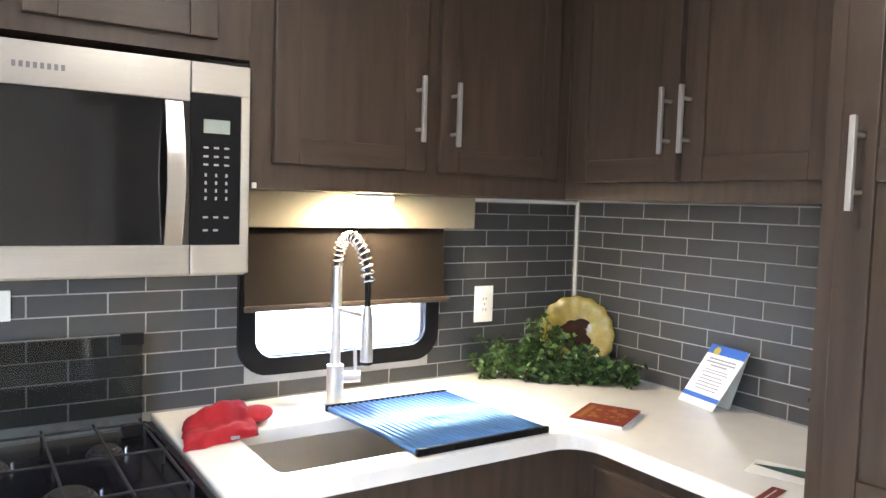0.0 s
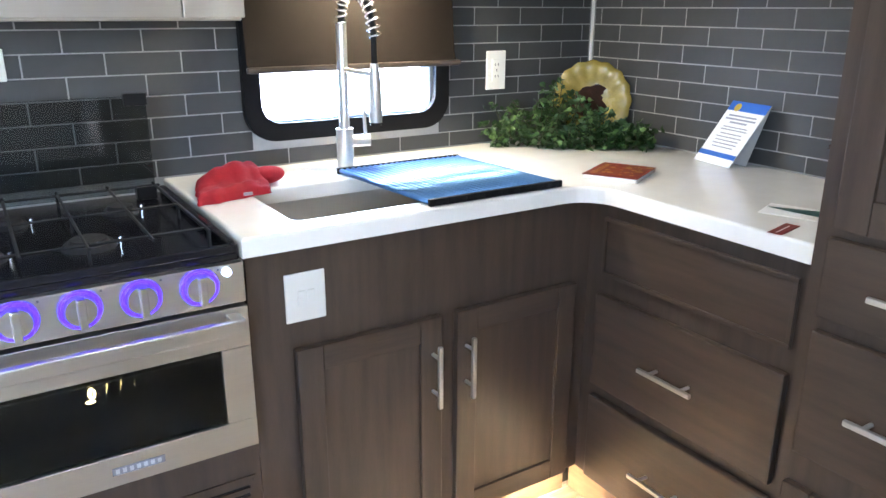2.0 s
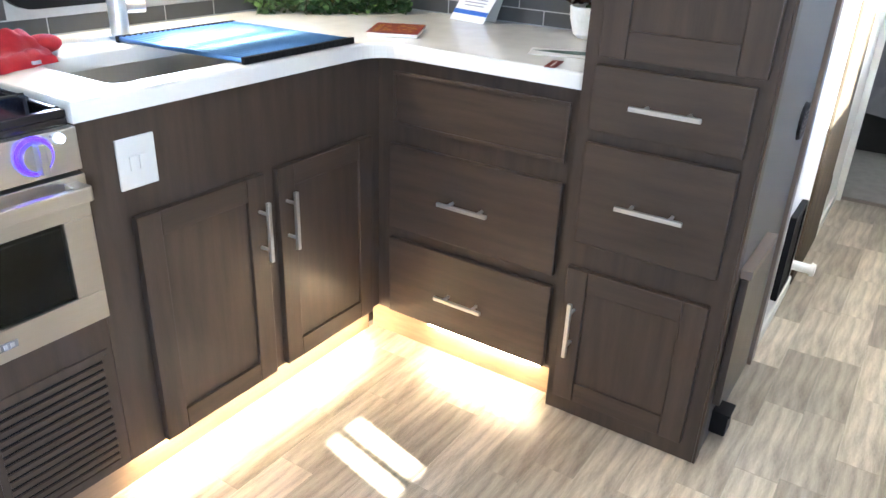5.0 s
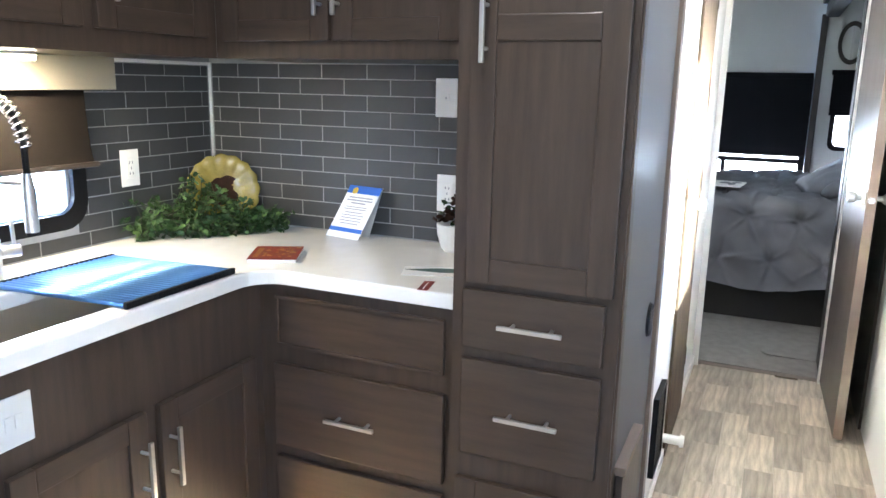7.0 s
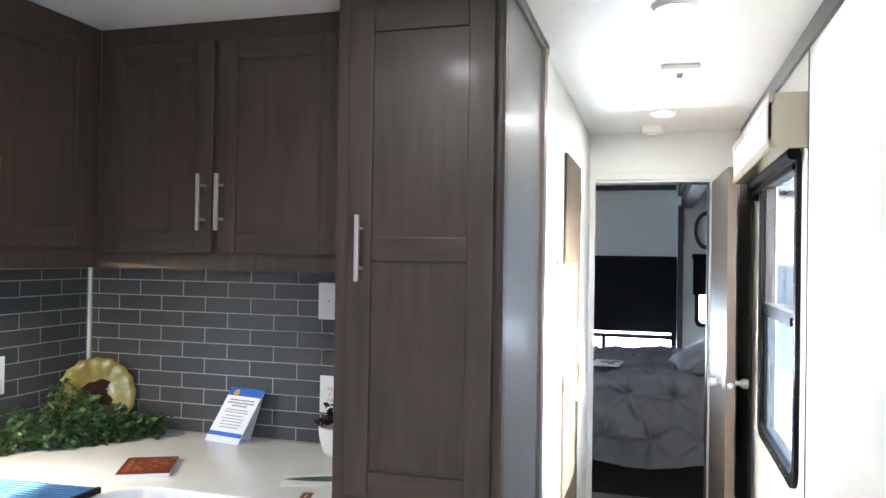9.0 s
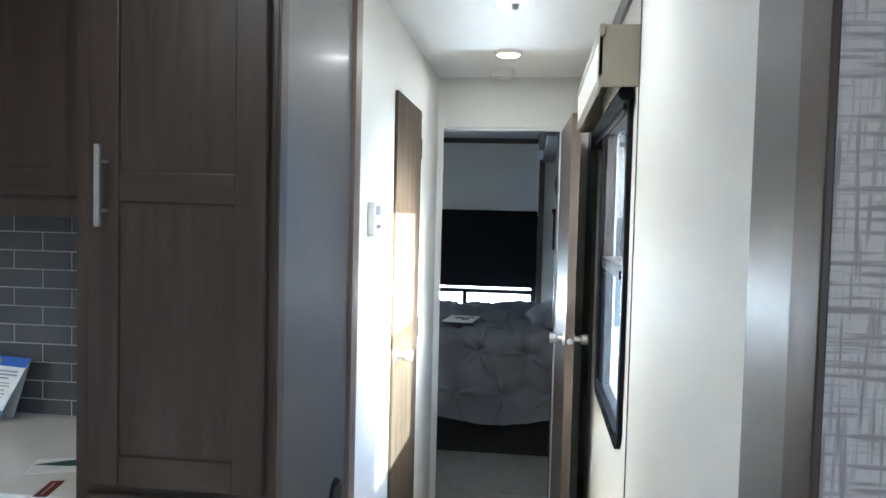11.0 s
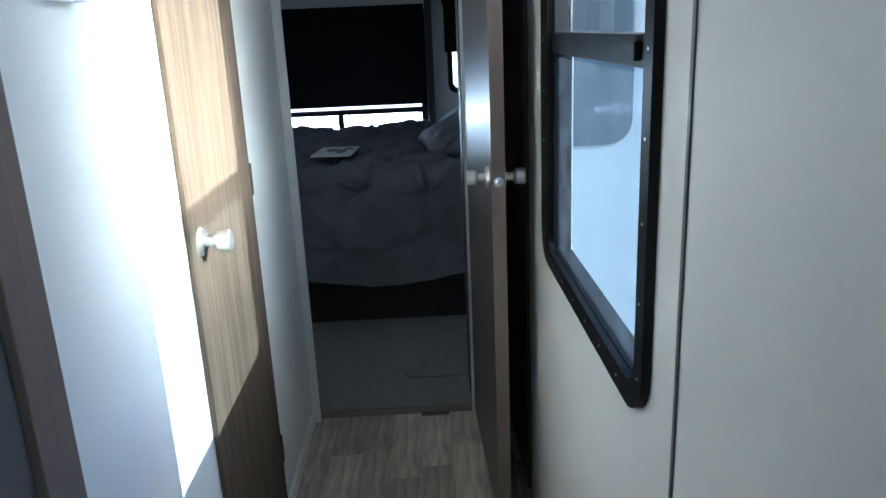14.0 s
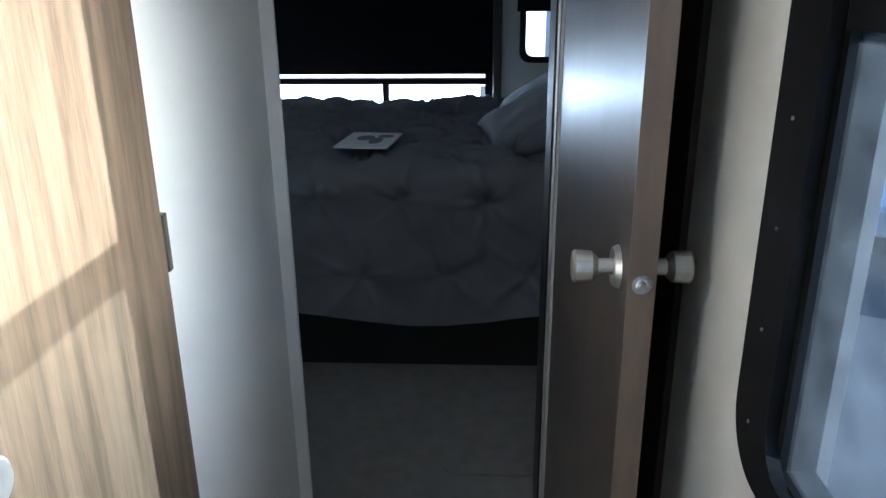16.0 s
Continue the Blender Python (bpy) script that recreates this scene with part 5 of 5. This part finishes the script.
def pillow(at, size, rot, mat, label):
    t = thing("pillow", at, label, "pillow", "bed pillows")
    m = Matrix.Translation(at) @ Euler([radians(a) for a in rot]).to_matrix().to_4x4()
    bm = bmesh.new()
    bmesh.ops.create_grid(bm, x_segments=22, y_segments=22, size=1)
    g2 = bm.copy()
    for v in bm.verts:
        u, w = v.co.x, v.co.y
        k = (max(0, 1 - u ** 4) * max(0, 1 - w ** 4)) ** 0.5
        v.co = m @ Vector((u * size[0] * (1 - 0.07 * (1 - w * w)), w * size[1] * (1 - 0.07 * (1 - u * u)), size[2] * k * (1 + 0.18 * noise.noise(Vector((u * 2, w * 2, at[1]))))))
    for v in g2.verts:
        u, w = v.co.x, v.co.y
        k = (max(0, 1 - u ** 4) * max(0, 1 - w ** 4)) ** 0.5
        v.co = m @ Vector((u * size[0] * (1 - 0.07 * (1 - w * w)), w * size[1] * (1 - 0.07 * (1 - u * u)), -size[2] * k * 0.8))
    me = bpy.data.meshes.new("tmp")
    g2.to_mesh(me)
    bm.from_mesh(me)
    bpy.data.meshes.remove(me)
    g2.free()
    bmesh.ops.remove_doubles(bm, verts=bm.verts, dist=0.001)
    part("cushion", bm, mat, t, smooth=True)
    return t


pillow((5.15, -0.74, 0.875), (0.27, 0.25, 0.075), (-24, 0, 8), "pillow_cloth", "grey-blue pillow leaning on the bed head")
pillow((5.02, -0.87, 0.86), (0.27, 0.24, 0.075), (-22, 4, -6), "bed_cloth", "darker grey pillow on the bed")
pillow((5.72, -0.80, 0.87), (0.28, 0.25, 0.075), (-30, 0, -4), "pillow_cloth", "grey-blue pillow behind the other pillows")
mag = thing("magazine", (4.90, -0.08, 0.84), "open white magazine lying on the comforter", "magazine")
mm = Matrix.Translation((4.85, -0.08, 0.824)) @ Matrix.Rotation(radians(-6), 4, "Z")
bm = B((-0.145, 0.145, -0.100, 0.100, 0.0, 0.006), bev=0.001)
bm.transform(mm)
mp_ = part("booklet", bm, "paper", mag)
bm = bmesh.new()
for cx2, cy2, rx2, ry2 in ((0.03, 0.02, 0.05, 0.035), (-0.02, -0.03, 0.06, 0.025), (0.07, -0.05, 0.03, 0.03)):
    plate(bm, [(cx2 + rx2 * math.cos(a), cy2 + ry2 * math.sin(a)) for a in [2 * math.pi * k / 18 for k in range(18)]], lambda u, v, n: mm @ Vector((u, v, n)), 0.0062, 0.0066 + 0.0002 * len(bm.faces) / 20)
part("picture", bm, "grey_ink", mp_, "dark printed picture")
hb = thing("headboard_shelf", (5.6, -1.30, 0.45), "dark wooden headboard shelf behind the pillows", "headboard")
part("board", B((4.9, 6.3, -1.325, -1.275, 0.0045, 0.98), bev=0.004), "dark_trim", hb)
part("ledge", B((4.9, 6.3, -1.325, -1.19, 0.985, 1.005), bev=0.003), "dark_trim", hb)

bw = thing("window_bedroom", (XF, 0.2, 0.66), "wide bedroom window with a black frame", "window", kind="structure")
fxw = face_x(XF)
bm = bmesh.new()
for y0, y1, z0, z1 in ((-0.575, -0.53, 0.64, 1.54), (0.92, 0.97, 0.64, 1.54), (-0.53, 0.92, 0.64, 0.69), (-0.53, 0.92, 1.50, 1.54), (-0.53, 0.92, 0.835, 0.872), (0.035, 0.075, 0.69, 0.835)):
    slab(bm, fxw, y0, y1, z0, z1, -0.03, 0.014, 0.002)
part("window_frame", bm, "black_plastic", bw)
part("pane", B((XF + 0.032, XF + 0.036, -0.53, 0.92, 0.69, 1.50)), "glass_pane", bw).visible_shadow = False
bs = thing("roller_shade", (XF - 0.03, 0.2, 0.9), "lowered black roller shade over the bedroom window", "window shade")
part("cloth", B((XF - 0.026, XF - 0.023, -0.565, 0.98, 0.91, 1.53)), "black_cloth", bs)
part("hem_bar", B((XF - 0.032, XF - 0.018, -0.565, 0.98, 0.897, 0.912), bev=0.003), "black_cloth", bs)
part("head_rail", B((XF - 0.055, XF - 0.0145, -0.570, 0.985, 1.53, 1.575), bev=0.004), "black_cloth", bs)
sw = thing("window_bedroom_slide", (6.42, -0.96, 1.0), "small bedroom window with a black rounded frame", "window", kind="structure")
bm = bmesh.new()
ring_plate(bm, [(u - 0.8975, v + 1.205) for u, v in round_rect(0.35, 0.48, 0.06, 6)], [(u - 0.8975, v + 1.205) for u, v in round_rect(0.28, 0.41, 0.045, 6)], face_x(6.42), 0.0, 0.012)
part("window_frame", bm, "black_plastic", sw)
part("pane", B((6.44, 6.444, -1.05, -0.745, 0.99, 1.42)), "glass_pane", sw).visible_shadow = False
s2 = thing("roller_shade", (6.39, -0.96, 1.3), "half-lowered black shade over the small bedroom window", "window shade")
part("cloth", B((6.392, 6.395, -1.09, -0.705, 1.245, 1.56)), "black_cloth", s2)
part("head_rail", B((6.37, 6.419, -1.10, -0.695, 1.56, 1.60), bev=0.003), "black_cloth", s2)
orn = thing("wall_ornament", (6.42, -0.81, 1.64), "dark brown oval wall ornament above the small window", "ornament")
bm = bmesh.new()
oval = [(0.10 * math.cos(2 * math.pi * k / 28), 0.165 * math.sin(2 * math.pi * k / 28)) for k in range(28)]
ring_plate(bm, [(u - 0.81, v + 1.805) for u, v in oval], [(0.72 * u - 0.81, 0.78 * v + 1.805) for u, v in oval], face_x(6.419), 0.0, 0.020)
part("rim", bm, "dark_trim", orn)
part("bar", B((6.403, 6.413, -0.818, -0.802, 1.68, 1.93), bev=0.003), "satin_nickel", orn, "pale metal bar")
hat = thing("carpet_hatch", (4.2, -0.5, 0.004), "carpeted floor hatch with a rounded corner", "hatch")
bm = bmesh.new()
plate(bm, [(u + 4.22, v - 0.54) for u, v in round_rect(0.62, 0.30, 0.06, 6)], lambda u, v, n: Vector((u, v, n)), 0.004, 0.011)
part("panel", bm, "carpet", hat)

# ---- outside ----
structure("ground", B((-120, 120, -200, 120, -0.95, -0.85)), "snowy_lot", "sunlit asphalt lot with patches of snow", "ground")
# added glowing sheets that whiten the kitchen and bedroom panes
structure("backdrop_kitchen_side", B((-30, 32, 14.0, 14.1, -0.85, 9)), "backdrop_glow", "plain glowing sheet for the hazy bright distance", "backdrop")
structure("backdrop_bedroom_side", B((20.0, 20.1, -2, 13.9, -0.85, 9)), "backdrop_glow", "plain glowing sheet for the hazy bright distance", "backdrop")
so = thing("slide_window", (3.66, -1.03, 1.0), "dark tinted outside window of the bedroom slide-out", "window", kind="structure")
bm = bmesh.new()
plate(bm, [(u - 1.065, v + 1.26) for u, v in round_rect(0.37, 0.54, 0.085, 8)], face_x(3.652), 0.001, 0.008)
part("pane", bm, "slide_glass", so)
trim("trim_slide_gutter", [(3.632, 3.6515, -1.13, -0.90, 1.880, 1.902)], "black_plastic", "short black gutter rail on the slide-out wall")
trim("trim_slide_flange", [(3.662, 3.76, -1.385, -1.3055, -0.12, 2.25)], "flange_dark", "dark grey flange along the slide-out corner")


def pickup(at, turn, mat, label):
    t = thing("pickup_truck", at, label, "truck", "parked vehicles")
    m = Matrix.Translation(at) @ Matrix.Rotation(radians(turn), 4, "Z")

    def put(name, bm, mt, parent=t, lab=""):
        bm.transform(m)
        return part(name, bm, mt, parent, lab)

    body = bmesh.new()
    sec = [(-2.75, 0.55), (-2.75, 1.12), (-0.75, 1.15), (-0.70, 1.15), (1.15, 1.15), (2.55, 1.05), (2.75, 0.95), (2.75, 0.50)]
    plate(body, sec, lambda u, v, n: Vector((u, n, v)), -0.95, 0.95)
    bmesh.ops.bevel(body, geom=body.edges[:], offset=0.06, segments=2, affect="EDGES")
    bd_ = put("body", body, mat)
    cab = bmesh.new()
    plate(cab, [(-0.75, 1.12), (-0.60, 1.85), (0.55, 1.88), (1.25, 1.12)], lambda u, v, n: Vector((u, n, v)), -0.82, 0.82)
    bmesh.ops.bevel(cab, geom=cab.edges[:], offset=0.07, segments=2, affect="EDGES")
    put("cab", cab, mat)
    for s in (-1, 1):
        g = bmesh.new()
        plate(g, [(-0.55, 1.22), (-0.45, 1.76), (0.48, 1.78), (1.0, 1.22)], lambda u, v, n: Vector((u, n, v)), s * 0.825, s * 0.835)
        put("side_window", g, "dark_glass")
    g = bmesh.new()
    plate(g, [(-0.72, 0), (0.72, 0), (0.62, 0.78), (-0.62, 0.78)], lambda u, v, n: Vector((1.225 - v * 0.83 + n, u, 1.17 + v * 0.83 + n)), 0.0, 0.02)
    put("windscreen", g, "dark_glass")
    for x in (-1.75, 1.75):
        for s in (-1, 1):
            w = bmesh.new()
            cyl(w, (x, s * 0.72, 0.38), (x, s * 0.97, 0.38), 0.38, seg=24)
            wh = put("wheel", w, "tyre")
            put("rim", cyl(bmesh.new(), (x, s * 0.97, 0.38), (x, s * 0.98, 0.38), 0.23, seg=20), "brushed_nickel", wh)
    for s in (-0.7, 0.7):
        put("headlight", B((2.72, 2.765, s - 0.16, s + 0.16, 0.78, 0.95), bev=0.01), "paper", bd_)
    put("bumper", B((2.70, 2.86, -0.95, 0.95, 0.45, 0.66), bev=0.03), "trailer_grey")
    return t


pickup((9.5, -5.6, -0.85), 152, "truck_blue", "pale blue pickup truck parked in the lot")
pickup((14.5, -9.5, -0.85), 185, "trailer_dimmed_white", "white pickup truck parked further off in the lot")


def trailer(at, length, label):
    x, y, z = at
    t = thing("travel_trailer", at, label, "trailer", "parked trailers")
    part("body", B((x - length / 2, x + length / 2, y - 1.25, y + 1.25, z + 0.6, z + 3.2), bev=0.12), "trailer_dimmed_white", t)
    part("stripe", B((x - length / 2 + 0.1, x + length / 2 - 0.1, y + 1.251, y + 1.262, z + 0.85, z + 1.35)), "trailer_grey", t)
    for k in range(3):
        part("window", B((x - length / 2 + 0.8 + k * length / 3, x - length / 2 + 1.9 + k * length / 3, y + 1.251, y + 1.27, z + 1.7, z + 2.5), bev=0.004), "dark_glass", t)
    for s in (-0.5, 0.5):
        part("wheel", cyl(bmesh.new(), (x + s, y + 0.95, z + 0.36), (x + s, y + 1.2, z + 0.36), 0.36, seg=20), "tyre", t)
    return t


trailer((20, -22, -0.85), 8, "white travel trailer parked far off")
trailer((6, -30, -0.85), 9, "white travel trailer parked across the lot")
for k, (mt, lab) in enumerate((("sign_red", "red banner"), ("trailer_dimmed_white", "white banner"), ("sign_yellow", "yellow banner"))):
    bn = thing("banner", (13.0 + k * 0.9, -14, -0.85), lab + " on a pole in the lot", "banner", "lot banners")
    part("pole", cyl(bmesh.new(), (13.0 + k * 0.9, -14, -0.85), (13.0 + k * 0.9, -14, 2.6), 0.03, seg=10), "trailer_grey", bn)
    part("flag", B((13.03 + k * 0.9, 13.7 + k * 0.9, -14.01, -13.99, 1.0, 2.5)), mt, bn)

# ---- tiles ----
TH, TW, GJ = 0.0535, 0.178, 0.0038


def box_mesh(name, sx, sy, sz, mat, bev):
    bm = box(bmesh.new(), -sx / 2, sx / 2, -sy / 2, sy / 2, -sz / 2, sz / 2, 0)
    if bev:
        bmesh.ops.bevel(bm, geom=bm.edges[:], offset=bev, segments=1, affect="EDGES")
    me = bpy.data.meshes.new(name)
    bm.to_mesh(me)
    bm.free()
    me.materials.append(MATS[mat])
    return me


TILE_MESH = {}


def tile_run(parent, f, axis, u_lo, u_hi, z_lo, z_hi, phase, skip):
    """Running-bond tiles between u_lo and u_hi; skip lists openings as (u0, u1, z0, z1)."""
    for k in range(-1, 12):
        z0, z1 = max(z_lo, 0.9665 + TH * k), min(z_hi, 0.9665 + TH * (k + 1))
        if z1 - z0 < 0.008:
            continue
        ph = phase[k % 2]
        m0 = math.floor((u_lo - ph) / TW) - 1
        for m in range(m0, m0 + int((u_hi - u_lo) / TW) + 4):
            spans = [(max(u_lo, ph + TW * m), min(u_hi, ph + TW * (m + 1)))]
            for a0, a1, b0, b1 in skip:
                if z0 < b1 - 0.002 and z1 > b0 + 0.002:
                    nxt = []
                    for s0, s1 in spans:
                        if s1 <= a0 or s0 >= a1:
                            nxt.append((s0, s1))
                        else:
                            nxt += [(s0, a0), (a1, s1)]
                    spans = nxt
            for s0, s1 in spans:
                if s1 - s0 < 0.010:
                    continue
                w, h = round(s1 - s0 - GJ, 3), round(z1 - z0 - GJ, 3)
                key = (axis, w, h)
                if key not in TILE_MESH:
                    TILE_MESH[key] = box_mesh("tile", w if axis == "x" else 0.007, 0.007 if axis == "x" else w, h, "tile_glaze", 0.0009)
                ob = new("tile", TILE_MESH[key])
                ob.parent = parent
                ob.location = f((s0 + s1) / 2, (z0 + z1) / 2, 0)


tile_run(wall_kb, lambda u, v, n: Vector((u, YW + 0.0025, v)), "x", -0.45, XW - 0.011, CT + 0.001, 1.487, (0.461, 0.372), [(0.63, 1.22, 1.01, 1.486)])
tile_run(wall_ks, lambda u, v, n: Vector((XW + 0.0025, u, v)), "y", 0.362, YW - 0.011, CT + 0.001, 1.498, (0.843, 0.754), [])

# ---- floor planks ----
rngp = random.Random(9)
PW, PL = 0.105, 0.34
PLANK = {}
cells = []
for r in range(int((1.62 + 1.2) / PW) + 1):
    y0 = -1.2 + r * PW
    off = rngp.random() * PL
    x = -1.2 - off
    while x < 3.62:
        x0, x1 = max(-1.2, x), min(3.618, x + PL)
        y1 = min(y0 + PW, 1.03)
        if x1 - x0 > 0.03 and y1 - y0 > 0.02:
            cells.append((x0, x1, y0, y1))
        x += PL
for x0, x1, y0, y1 in cells:
    if x0 > 1.36 and y0 > 0.0:
        continue
    w, h = round(x1 - x0 - 0.0004, 4), round(y1 - y0 - 0.0004, 4)
    if (w, h) not in PLANK:
        PLANK[w, h] = box_mesh("plank", w, h, 0.005, "floor_plank", 0.0003)
    ob = new("plank", PLANK[w, h])
    ob.parent = floor
    ob.location = ((x0 + x1) / 2, (y0 + y1) / 2, -0.0025)
